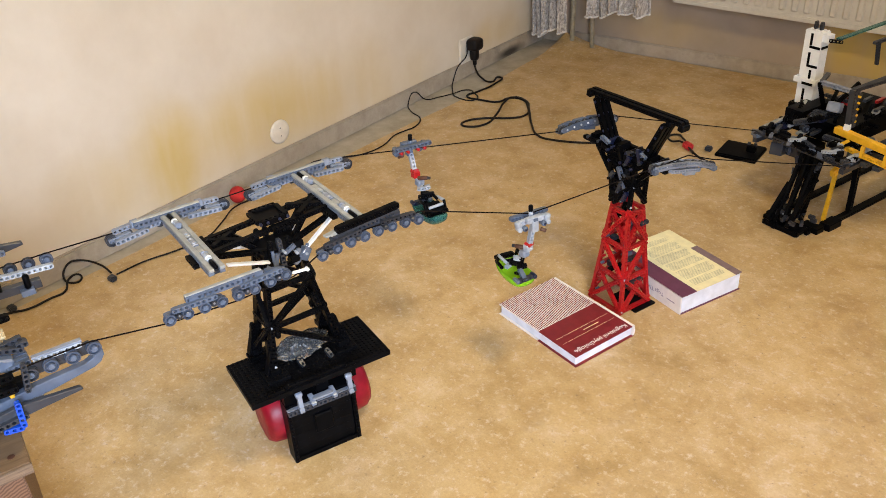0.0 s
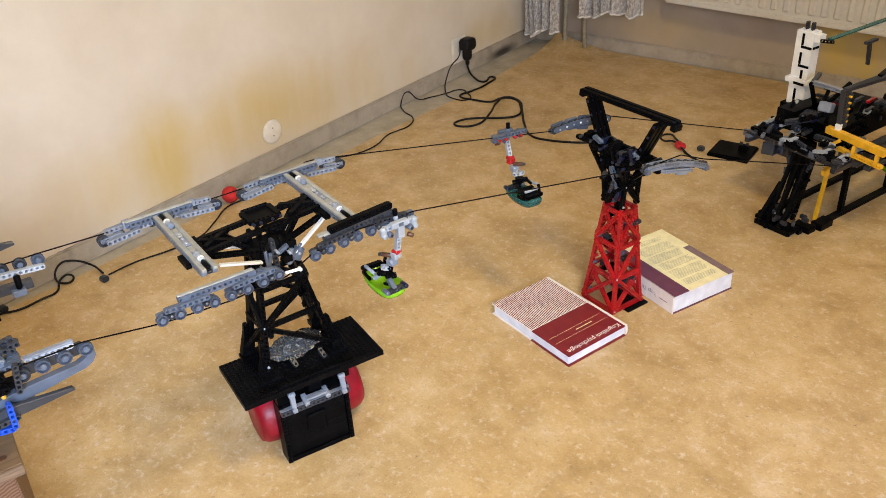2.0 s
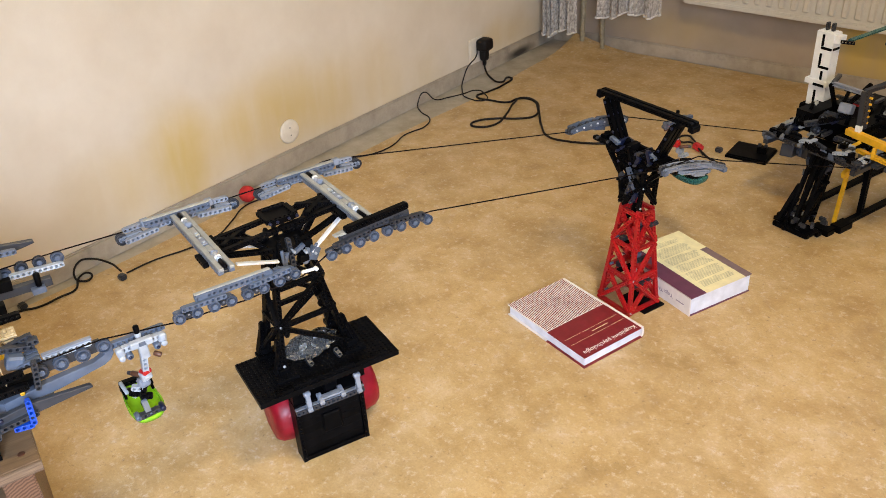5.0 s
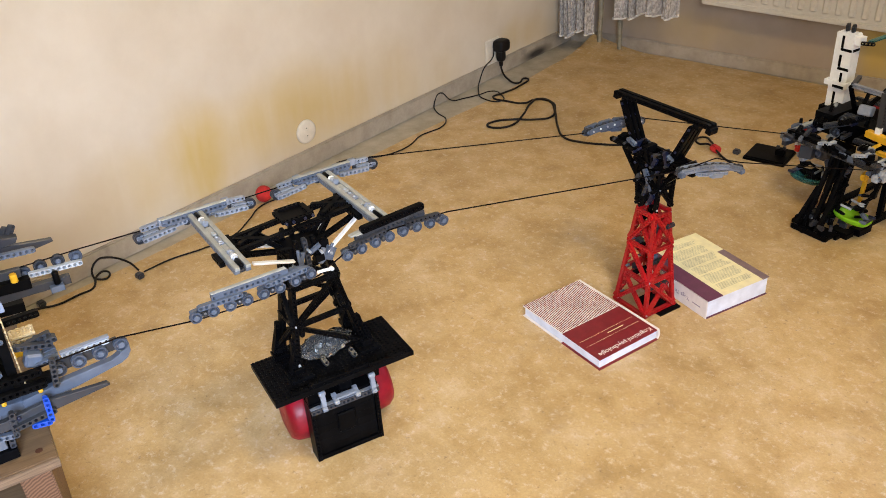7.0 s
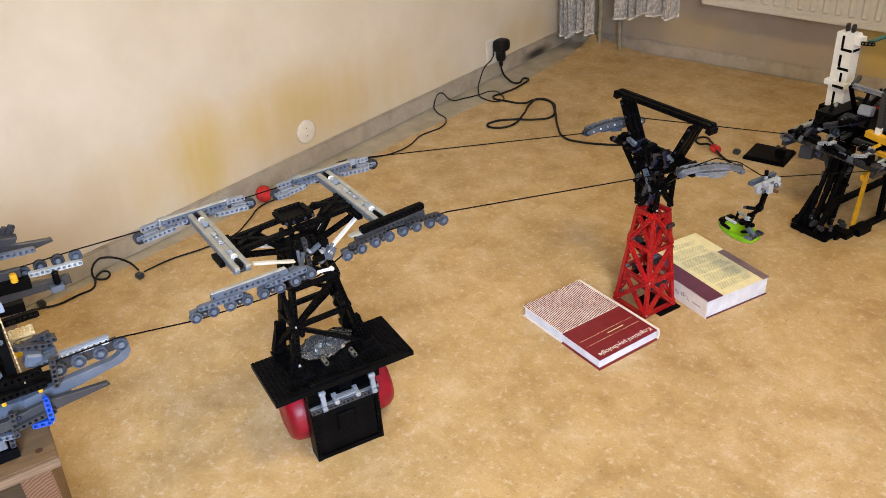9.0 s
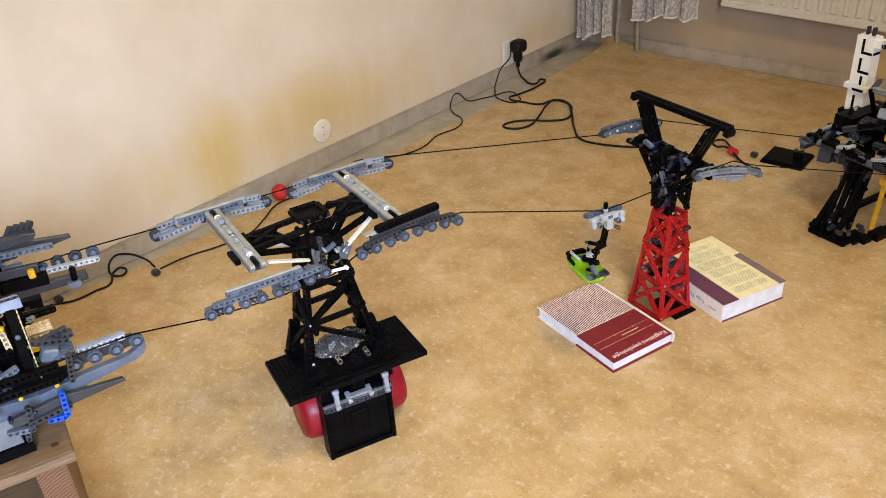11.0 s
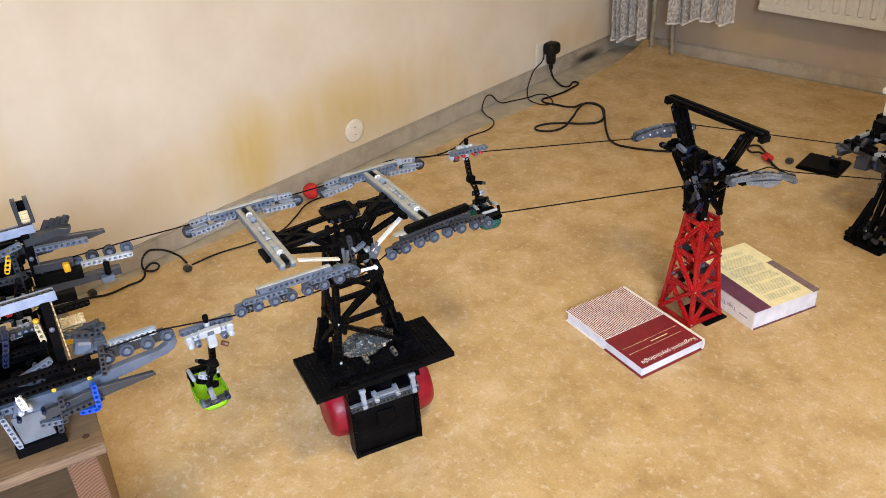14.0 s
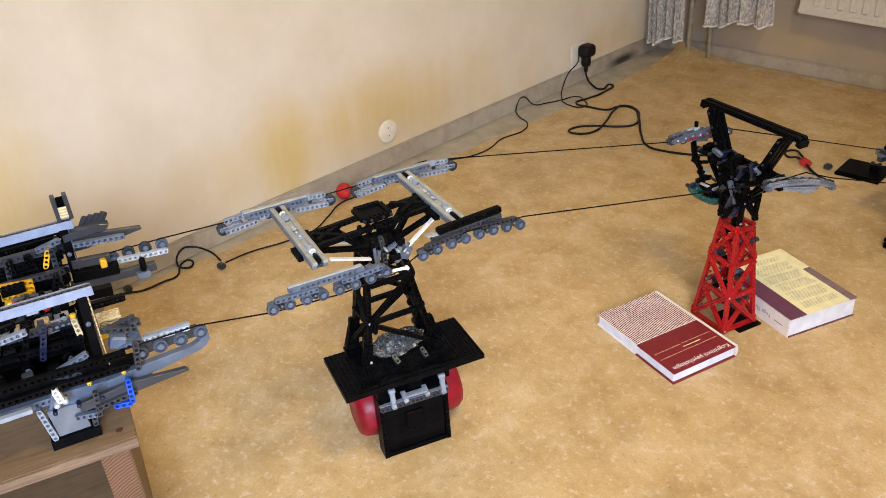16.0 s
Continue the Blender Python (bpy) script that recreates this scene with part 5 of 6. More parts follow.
# ---- far station ----
def build_far_station():
    t = thing("ropeway_station", F1, "black and grey toy-brick ropeway station with yellow frame on the floor", "ropeway station")
    # leaning front leg
    for c in (-0.04, -0.02, 0.0):
        strut(t, (0.53, c, 0.014), (0.6, c, 0.185), BLACK, 0.0078, 0.011, up=(1, 0, 0), name="leg")
        strut(t, (0.57, c, 0.014), (0.62, c, 0.185), BLACK, 0.0078, 0.011, up=(1, 0, 0), name="leg")
    for c in (-0.048, 0.008):
        strut(t, (0.505, c, 0.02), (0.575, c, 0.1), BLACK, 0.01, 0.014, up=(1, 0, 0), name="leg")
    block(t, "foot", (0.05, 0.1, 0.016), (0.535, -0.022, 0.0055), BLACK, chamfer=0.004)
    block(t, "foot", (0.03, 0.05, 0.016), (0.575, -0.07, 0.0055), BLACK, chamfer=0.002)
    block(t, "foot", (0.05, 0.03, 0.02), (0.62, -0.09, 0.0075), BLACK, chamfer=0.002)
    for i in range(9):
        rnd = random.Random(70 + i)
        s, c = rnd.uniform(0.52, 0.57), rnd.uniform(-0.05, 0.01)
        rod(t, (s, c, 0.02), (s + 0.004, c, 0.036), (DGREY, LGREY, BLACK)[i % 3], 0.0045, "pin")
    # floor rails
    for c in (-0.085, 0.03):
        strut(t, (0.56, c, 0.006), (1.15, c, 0.006), BLACK, 0.012, 0.016, name="floor_beam")
    # front cross beam and its fittings
    for dz in (0.0, 0.012):
        strut(t, (0.565, -0.135, 0.196 + dz), (0.575, 0.115, 0.2 + dz), BLACK if dz else DGREY, 0.012, 0.011, name="cross_beam", label="dark grey cross beam")
    for c in (-0.07, 0.02):
        strut(t, (0.558, c, 0.216), (0.558, c - 0.03, 0.224), LGREY, name="clip")
        strut(t, (0.555, c - 0.03, 0.224), (0.578, c - 0.03, 0.224), LGREY, name="clip")
    for sd in (1, -1):
        c = 0.12 * sd - 0.004
        for i in range(5):
            wheel(t, (0.568 + 0.024 * i, c, 0.193 + 0.002 * i), 0.0095, DGREY)
        strut(t, (0.575, c, 0.208), (0.69, c, 0.212), LGREY, name="guide_beam")
        strut(t, (0.59, c - 0.01, 0.216), (0.68, c - 0.01, 0.219), OLDGREY, 0.0078, 0.004, name="tile")
        bar(t, (0.56, c, 0.182), (0.76, c, 0.178), DGREY, 0.012, 0.012, name="guide_rail")
        strut(t, (0.68, c, 0.2), (0.95, c, 0.2), DGREY, 0.014, 0.014, name="deck_beam")
    block(t, "motor", (0.06, 0.03, 0.03), (0.6, 0.07, 0.165), DGREY, (0, 15, 20))
    block(t, "motor", (0.04, 0.03, 0.03), (0.62, 0.035, 0.17), DGREY, (0, -10, 0))
    wheel(t, (0.6, 0.045, 0.168), 0.013, BGREY, (0, 0, 50))
    block(t, "motor", (0.05, 0.06, 0.035), (0.66, 0.03, 0.16), BLACK)
    # yellow frame
    for d, dz in ((0.0, 0.0), (0.009, 0.0)):
        bar(t, (0.628 + d, -0.05, 0.2445 + dz), (0.6 + d, -0.215, 0.2445 + dz), YELLOW, 0.0085, 0.0155, name="frame_beam", label="yellow frame beam")
    strut(t, (0.622, -0.09, 0.212), (0.6, -0.215, 0.212), YELLOW, 0.01, 0.0096, name="frame_beam")
    for c0, c1 in ((-0.07, -0.1), (-0.14, -0.14), (-0.2, -0.2)):
        strut(t, (0.62 + c1 * 0.1, c1, 0.238), (0.616 + c0 * 0.1, c0, 0.21), YELLOW, up=(1, 0, 0), name="frame_beam")
    strut(t, (0.64, -0.215, 0.215), (0.8, -0.2, 0.215), DGREY, 0.012, 0.014, name="deck_beam")
    strut(t, (0.66, -0.13, 0.215), (0.66, -0.2, 0.215), BLACK, 0.012, 0.014, name="deck_beam")
    for c in (-0.15, -0.18):
        strut(t, (0.6, c, 0.196), (0.9, c, 0.2), DGREY, 0.014, 0.012, name="deck_beam")
    strut(t, (0.592, -0.085, 0.15), (0.64, -0.085, 0.168), YELLOW, 0.01, 0.018, name="frame_beam")
    strut(t, (0.61, -0.075, 0.014), (0.628, -0.075, 0.16), YELLOW, 0.008, 0.008, up=(1, 0, 0), name="frame_post")
    # grey portal
    for d in (0.0, 0.013):
        strut(t, (0.634 + d, -0.078, 0.254), (0.64 + d, -0.07, 0.345), DGREY, 0.012, 0.012, up=(1, 0, 0), name="portal_post", label="dark grey portal post")
        strut(t, (0.64 + d, -0.07, 0.344), (0.98 + d, -0.09 - d * 2, 0.348), DGREY, 0.011, 0.009, name="roof_beam")
    for k in range(5):
        rod(t, (0.652, -0.084, 0.268 + 0.015 * k), (0.652, -0.076, 0.268 + 0.015 * k), YELLOW, 0.003, "pin")
    strut(t, (0.645, -0.066, 0.338), (0.668, 0.03, 0.33), PGREY, 0.009, 0.0096, name="roof_beam")
    strut(t, (0.668, 0.03, 0.33), (0.74, 0.06, 0.325), DGREY, 0.009, 0.0096, name="roof_beam")
    strut(t, (0.67, 0.0, 0.265), (0.73, -0.03, 0.33), BLACK, name="brace")
    strut(t, (0.66, 0.03, 0.33), (0.7, 0.03, 0.25), BLACK, up=(1, 0, 0), name="portal_post")
    block(t, "motor", (0.03, 0.03, 0.024), (0.645, -0.03, 0.29), PGREY, (0, 20, 10), 0.003)
    strut(t, (0.62, 0.02, 0.25), (0.66, -0.03, 0.272), BLACK, 0.014, 0.014)
    strut(t, (0.61, 0.05, 0.235), (0.655, 0.0, 0.25), DGREY, 0.012, 0.012)
    strut(t, (0.76, -0.08, 0.35), (0.99, -0.02, 0.34), BLACK, 0.01, 0.01, name="roof_beam")
    block(t, "brick", (0.012, 0.012, 0.02), (0.63, -0.078, 0.256), WHITE)
    palette = [BLACK] * 9 + [DGREY] * 5 + [LGREY, BLACK, NAVY, RED, OLDGREY]
    for i in range(95):
        rnd = random.Random(500 + i)
        s, c, z = rnd.uniform(0.6, 0.86), rnd.uniform(-0.09, 0.1), rnd.uniform(0.2, 0.272)
        if s < 0.66 and c < -0.03:
            z = rnd.uniform(0.19, 0.225)
        if c > 0.03:
            s, z = max(s, 0.64), rnd.uniform(0.2, 0.222)
        mt = palette[i % len(palette)]
        kind = rnd.random()
        if kind < 0.55:
            L = rnd.uniform(0.03, 0.08)
            d = Vector(rnd.choice(((1, 0, 0.1), (0, 1, 0), (0.6, 0.2, 0.4), (1, 0.3, -0.2)))).normalized() * L
            strut(t, (s, c, z), (s + d.x, min(0.12, c + d.y), z + d.z), mt)
        elif kind < 0.85:
            plate(t, rnd.choice((2, 3, 4)), rnd.choice((1, 2)), (s, c, z), mt, rnd.choice((0.0064, 0.0096)), (0, 0, rnd.choice((0, 90))), name="brick")
        else:
            wheel(t, (s, c, z), 0.01, mt, (0, 0, rnd.choice((0, 90))))
    block(t, "machine_block", (0.24, 0.12, 0.05), (0.79, 0.0, 0.21), BLACK)
    block(t, "machine_block", (0.12, 0.05, 0.05), (0.72, 0.085, 0.22), BLACK)
    for c in (-0.12, 0.11):
        for i in range(9):
            rnd = random.Random(640 + i + int(c * 100))
            s = 0.572 + 0.014 * i
            plate(t, 2, 1, (s, c + rnd.uniform(-0.014, 0.014), 0.2 + rnd.uniform(-0.01, 0.016)), (DGREY, LGREY, BLACK, BGREY)[i % 4], 0.0064, (0, rnd.choice((0, 90, 20)), rnd.choice((0, 90))), name="brick")
    for i in range(16):
        rnd = random.Random(700 + i)
        k = rnd.uniform(0.15, 0.95)
        s, c, z = 0.53 + 0.07 * k, rnd.uniform(-0.05, 0.012), 0.014 + 0.17 * k
        strut(t, (s, c, z), (s + rnd.uniform(0.0, 0.03), c + rnd.uniform(-0.015, 0.015), z + rnd.uniform(-0.005, 0.03)), (BLACK, BLACK, DGREY, BLACK)[i % 4])
    for i in range(34):
        rnd = random.Random(860 + i)
        c = -0.135 + 0.0078 * i
        s, z = 0.556 + rnd.uniform(-0.012, 0.03), 0.205 + rnd.uniform(-0.016, 0.018)
        mt = (DGREY, BLACK, BGREY, BLACK, DGREY, MGREY, BLACK)[i % 7]
        if i % 3 == 0:
            plate(t, 2, 2, (s, c, z), mt, 0.0064, (0, rnd.choice((0, 15, 90)), rnd.choice((0, 20, 70))), name="brick")
        else:
            d = Vector(rnd.choice(((1, 0.3, 0.2), (0.2, 1, 0.1), (1, -0.5, 0.3)))).normalized() * rnd.uniform(0.018, 0.04)
            strut(t, (s, c, z), (s + d.x, c + d.y, z + d.z), mt, name="fitting")
    for i in range(30):
        rnd = random.Random(760 + i)
        plate(t, 2, 1, (rnd.uniform(0.508, 0.575), rnd.uniform(-0.085, 0.034), 0.005 + 0.012 * (i % 3)), (BLACK, BLACK, DGREY)[i % 3], 0.0096, (0, 0, rnd.choice((0, 90, 30))), name="brick")
    block(t, "machine_panel", (0.16, 0.012, 0.05), (0.78, -0.1, 0.165), NAVY)
    block(t, "machine_panel", (0.05, 0.05, 0.05), (0.74, -0.06, 0.165), BGREY, (0, 0, 20), 0.003)
    for s in (0.7, 0.9):
        strut(t, (s, 0.03, 0.014), (s, 0.03, 0.21), BLACK, 0.012, 0.012, up=(1, 0, 0), name="leg")
        strut(t, (s, -0.085, 0.014), (s, -0.085, 0.21), BLACK, 0.012, 0.012, up=(1, 0, 0), name="leg")
    # hook on the roof and a clear blue tile
    strut(t, (0.84, 0.0, 0.34), (0.83, 0.0, 0.398), DGREY, up=(1, 0, 0), name="hook")
    strut(t, (0.81, 0.0, 0.4), (0.86, 0.0, 0.4), DGREY, name="hook")
    block(t, "roof_sheet", (0.3, 0.014, 0.004), (0.93, 0.075, 0.4), TEAL, label="clear teal roof strip")
    # white tower with black letters made of tiles
    plate(t, 6, 9, (0.757, 0.1175, 0.2), BLACK, 0.028, name="tower_base", label="black brick tower base")
    plate(t, 4, 6, (0.757, 0.1185, 0.228), WHITE, 0.0576, name="tower_brick", label="white brick tower")
    plate(t, 6, 8, (0.757, 0.1185, 0.2856), WHITE, 0.0128, name="tower_brick")
    plate(t, 4, 6, (0.757, 0.1185, 0.2984), WHITE, 0.12, name="tower_brick", label="white brick tower")
    x = 0.757 - 0.0165
    for z, flip in ((0.236, 0), (0.2875, 2), (0.331, 0), (0.379, 0)):
        block(t, "tile", (0.002 if flip != 2 else 0.019, 0.03, 0.0065), (x, 0.11, z), BLACK)
        block(t, "tile", (0.002, 0.0065, 0.03), (x, 0.112 if flip == 2 else 0.122, z + 0.019), BLACK)
    block(t, "tile", (0.026, 0.002, 0.0065), (0.757, 0.1185 - 0.0245, 0.379), BLACK)
    for c in (0.11, 0.126):
        strut(t, (0.757, c, 0.42), (0.757, c, 0.44), DGREY, up=(0, 1, 0), name="clip")
    strut(t, (0.74, 0.075, 0.405), (0.76, 0.05, 0.403), BLACK, name="clip")
    block(t, "tower_brick", (0.024, 0.016, 0.02), (0.757, 0.087, 0.405), WHITE)


build_crate()
build_left_station()
build_far_station()


# ---- ropes ----
def in0(s, c, z):
    return F0 @ Vector((s, c, z))


def in1(s, c, z):
    return F1 @ Vector((s, c, z))


NEAR = [in0(-0.64, -0.1185, 0.425), in0(-0.306, -0.1185, 0.4275), in0(-0.2, -0.1185, 0.4095), in0(-0.1, -0.1185, 0.4035), in0(-0.008, -0.1185, 0.408), in0(0.04, -0.1185, 0.43), in0(0.12, -0.1185, 0.4415), in0(0.226, -0.1185, 0.4365),
        in1(-0.06, -0.122, 0.388), in1(0.03, -0.122, 0.386), in1(0.1, -0.122, 0.356), in1(0.57, -0.124, 0.193), in1(0.95, -0.124, 0.19)]
FAR = [in0(-0.64, 0.1225, 0.452), in0(-0.3, 0.1225, 0.4515), in0(-0.208, 0.1225, 0.449), in0(-0.02, 0.1225, 0.4485), in0(0.03, 0.1225, 0.449), in0(0.218, 0.1225, 0.4515),
       in1(-0.07, 0.122, 0.386), in1(0.03, 0.122, 0.387), in1(0.075, 0.122, 0.379), in1(0.57, 0.116, 0.204), in1(0.95, 0.116, 0.2)]
ROPE_R = 0.00115


def build_ropes():
    r = thing("rope", Matrix(), "thin black rope of the ropeway, far strand", "rope")
    tube("strand", FAR, ROPE_R, ROPE, r, smooth=False)
    r = thing("rope", Matrix(), "thin black rope of the ropeway, near strand", "rope")
    tube("strand", NEAR[:8], ROPE_R, ROPE, r, smooth=False)
    tube("strand", NEAR[8:11], ROPE_R, ROPE, r, smooth=False)
    # the two free spans sag under a passing chair: pieces that move
    out = []
    for i, n in ((7, 14), (10, 14)):
        a, b = NEAR[i], NEAR[i + 1]
        L = (b - a).length / n
        v, f = lathe([(0.0002, -L * 0.54), (ROPE_R, -L * 0.54), (ROPE_R, L * 0.54), (0.0002, L * 0.54)], 8)
        me = mesh(("rope_piece", i), lambda: fix(([(y, x, z) for x, y, z in v], f)), ROPE, True)
        out.append((a, b, [part("rope_piece", me, ROPE, r) for k in range(n)]))
    return out


SPANS = build_ropes()


# ---- chairs ----
def build_chair(name_label, grip, hanger, accent, seat, at):
    """Origin on the rope, x along the way it travels, -y towards the line's middle."""
    t = thing("ropeway_chair", at, name_label, "ropeway chair", "chairs on the rope")
    # grip over the rope: two beams, a T-shaped clamp and a jaw at each end
    strut(t, (-0.038, -0.006, 0.007), (0.038, -0.006, 0.007), BGREY, 0.0078, 0.0085, name="grip_beam")
    strut(t, (-0.028, 0.006, 0.002), (0.028, 0.006, 0.002), grip, 0.0078, 0.0085, name="grip_beam")
    g = block(t, "grip", (0.032, 0.011, 0.011), (0, 0.012, 0.006), grip, chamfer=0.0018)
    block(g, "grip_stem", (0.013, 0.013, 0.024), (0, 0.001, -0.012), grip, chamfer=0.0018)
    block(g, "grip_slot", (0.009, 0.0024, 0.006), (0, 0.0064, 0.001), BGREY)
    for sx in (-1, 1):
        block(t, "jaw", (0.011, 0.012, 0.014), (sx * 0.029, 0.008, 0.0), grip, (0, sx * 8, 0), 0.0025)
        rod(t, (sx * 0.029, 0.003, -0.007), (sx * 0.029, 0.017, -0.007), grip, 0.0046, "jaw_pin", n=10)
        rod(t, (sx * 0.019, 0.002, -0.007), (sx * 0.019, 0.018, -0.007), BGREY, 0.005, "roller", n=10)
        rod(t, (sx * 0.019, 0.0165, -0.007), (sx * 0.019, 0.02, -0.007), NAVY, 0.0024, "pin")
    for x in (-0.024, -0.01, 0.01, 0.024):
        rod(t, (x, -0.011, -0.001), (x, 0.004, -0.001), accent, 0.0032, "roller")
    rod(t, (0.0, 0.002, 0.008), (0.0, 0.002, 0.017), grip, 0.0042, "lever", n=10)
    rod(t, (0.0, 0.002, 0.0165), (0.0, 0.002, 0.028), BLACK, 0.0042, "lever_cap", n=10)
    rod(t, (-0.012, 0.014, -0.016), (-0.02, 0.02, -0.02), BROWN, 0.0038, "pin")
    # jointed hanger that leads the seat forward
    strut(t, (0.001, 0.009, -0.012), (0.004, 0.003, -0.05), hanger, 0.0085, 0.0085, up=(1, 0, 0), name="hanger")
    block(t, "hanger_joint", (0.015, 0.013, 0.014), (0.005, 0.001, -0.055), accent if accent is RED and hanger is not BLACK else hanger, (0, 8, 10), 0.002)
    strut(t, (0.004, 0.006, -0.053), (0.011, -0.012, -0.076), hanger, up=(1, 0, 0), name="hanger")
    strut(t, (0.01, -0.008, -0.07), (0.016, -0.014, -0.106), BLACK, up=(1, 0, 0), name="hanger")
    rod(t, (0.006, -0.006, -0.06), (0.02, -0.02, -0.058), BROWN if hanger is not BLACK else BLACK, 0.004, "arm")
    rod(t, (0.019, -0.019, -0.058), (0.024, -0.024, -0.058), DGREY, 0.003, "arm")
    if hanger is not BLACK:
        block(t, "collar", (0.014, 0.0135, 0.008), (0.004, 0.002, -0.048), RED, (0, 5, 20), 0.002, "red collar")
        block(t, "joint", (0.016, 0.016, 0.014), (0.009, -0.006, -0.07), PGREY, (15, 0, 10), 0.003)
    for i, (x, y, z, mt) in enumerate(((0.006, -0.012, -0.079, hanger), (0.018, -0.01, -0.083, LGREY), (0.012, -0.016, -0.09, BLACK), (0.022, -0.018, -0.096, BLACK), (0.008, -0.008, -0.1, BLACK))):
        strut(t, (x - 0.006, y, z), (x + 0.008, y - 0.006, z + 0.004 * (i % 2)), mt, 0.0078, 0.0078, name="connector")
    rod(t, (0.004, -0.018, -0.087), (0.026, -0.026, -0.09), BLACK, 0.0036, "lap_bar")
    rod(t, (0.024, -0.024, -0.09), (0.028, -0.04, -0.097), DGREY if hanger is BLACK else BLACK, 0.003, "lap_bar")
    # seat: a shallow clear shell, wider at the back, with a turned-up rim
    n, m_ = 28, 7
    v, f = [], []

    def ring(k, shrink, lift):
        e = (0.5 + 0.5 * math.sin(k * math.pi / 2)) * shrink
        for j in range(n):
            a = math.tau * j / n
            cx, cy = math.copysign(abs(math.cos(a)) ** 0.6, math.cos(a)), math.copysign(abs(math.sin(a)) ** 0.75, math.sin(a))
            wide = 0.0245 + 0.003 * cy
            wave = 0.0022 * math.sin(3 * a) * k
            v.append((0.014 + wide * cx * e, -0.036 + 0.048 * cy * e, -0.136 + lift + 0.016 * k * k + wave + 0.008 * max(0, -cy) * k))
    for i in range(m_):
        ring(i / (m_ - 1), 1.0, 0.0)
    for i in range(m_):
        ring(1 - i / (m_ - 1), 0.91, 0.0022)
    for i in range(2 * m_ - 1):
        for j in range(n):
            f.append((i * n + j, i * n + (j + 1) % n, (i + 1) * n + (j + 1) % n, (i + 1) * n + j))
    f.append(list(range(n))[::-1])
    f.append([(2 * m_ - 1) * n + j for j in range(n)])
    part("seat", mesh(("seat",), lambda: fix((v, f)), seat, True), seat, t, "clear coloured rounded seat shell")
    # black frame, arm rests and grey foot bar
    for x in (-0.006, 0.034):
        strut(t, (x, -0.042, -0.114), (x, -0.068, -0.11), BLACK, 0.004, 0.006, name="seat_beam")
        rod(t, (x, -0.062, -0.112), (x, -0.056, -0.092), BLACK, 0.0032, "arm_rest")
    rod(t, (-0.006, -0.057, -0.093), (-0.004, -0.03, -0.096), LGREY if hanger is BLACK else BLACK, 0.003, "arm_rest")
    rod(t, (0.034, -0.057, -0.093), (0.032, -0.03, -0.096), LGREY, 0.003, "arm_rest")
    strut(t, (-0.006, -0.07, -0.108), (0.034, -0.07, -0.106), BLACK, 0.0085, 0.0078, name="seat_back")
    if hanger is not BLACK:
        plate(t, 2, 1, (0.016, -0.05, -0.121), LGREY, 0.0064, (8, 5, 20), name="seat_cushion")
    strut(t, (0.016, -0.008, -0.112), (0.016, -0.026, -0.12), BLACK, 0.006, 0.006, name="seat_beam")
    if seat is TEAL:
        block(t, "seat_frame", (0.034, 0.03, 0.01), (0.014, -0.052, -0.106), BLACK, (8, 0, 0), 0.002)
        rod(t, (0.0, -0.06, -0.1), (0.03, -0.06, -0.098), LGREY, 0.003, "seat_pin")
    strut(t, (0.016, -0.012, -0.104), (0.016, 0.008, -0.119), BGREY, name="foot_rest")
    strut(t, (-0.006, 0.004, -0.118), (0.034, 0.006, -0.117), DGREY, 0.0085, 0.0078, name="foot_rest")
    for x in (-0.004, 0.032):
        rod(t, (x, -0.004, -0.116), (x, 0.012, -0.116), NAVY if x < 0 else BGREY, 0.0042, "pin")
    return t


CHAIRS = [build_chair("pale grey chairlift chair with clear lime seat on the rope", LGREY, LGREY, LGREY, LIME, Matrix()),
          build_chair("grey chairlift chair with red joint and clear teal seat", BGREY, LGREY, RED, TEAL, Matrix()),
          build_chair("grey and black chairlift chair with clear lime seat", LGREY, BLACK, LGREY, LIME, Matrix()),
          build_chair("grey and black chairlift chair with clear teal seat", LGREY, BLACK, RED, TEAL, Matrix())]


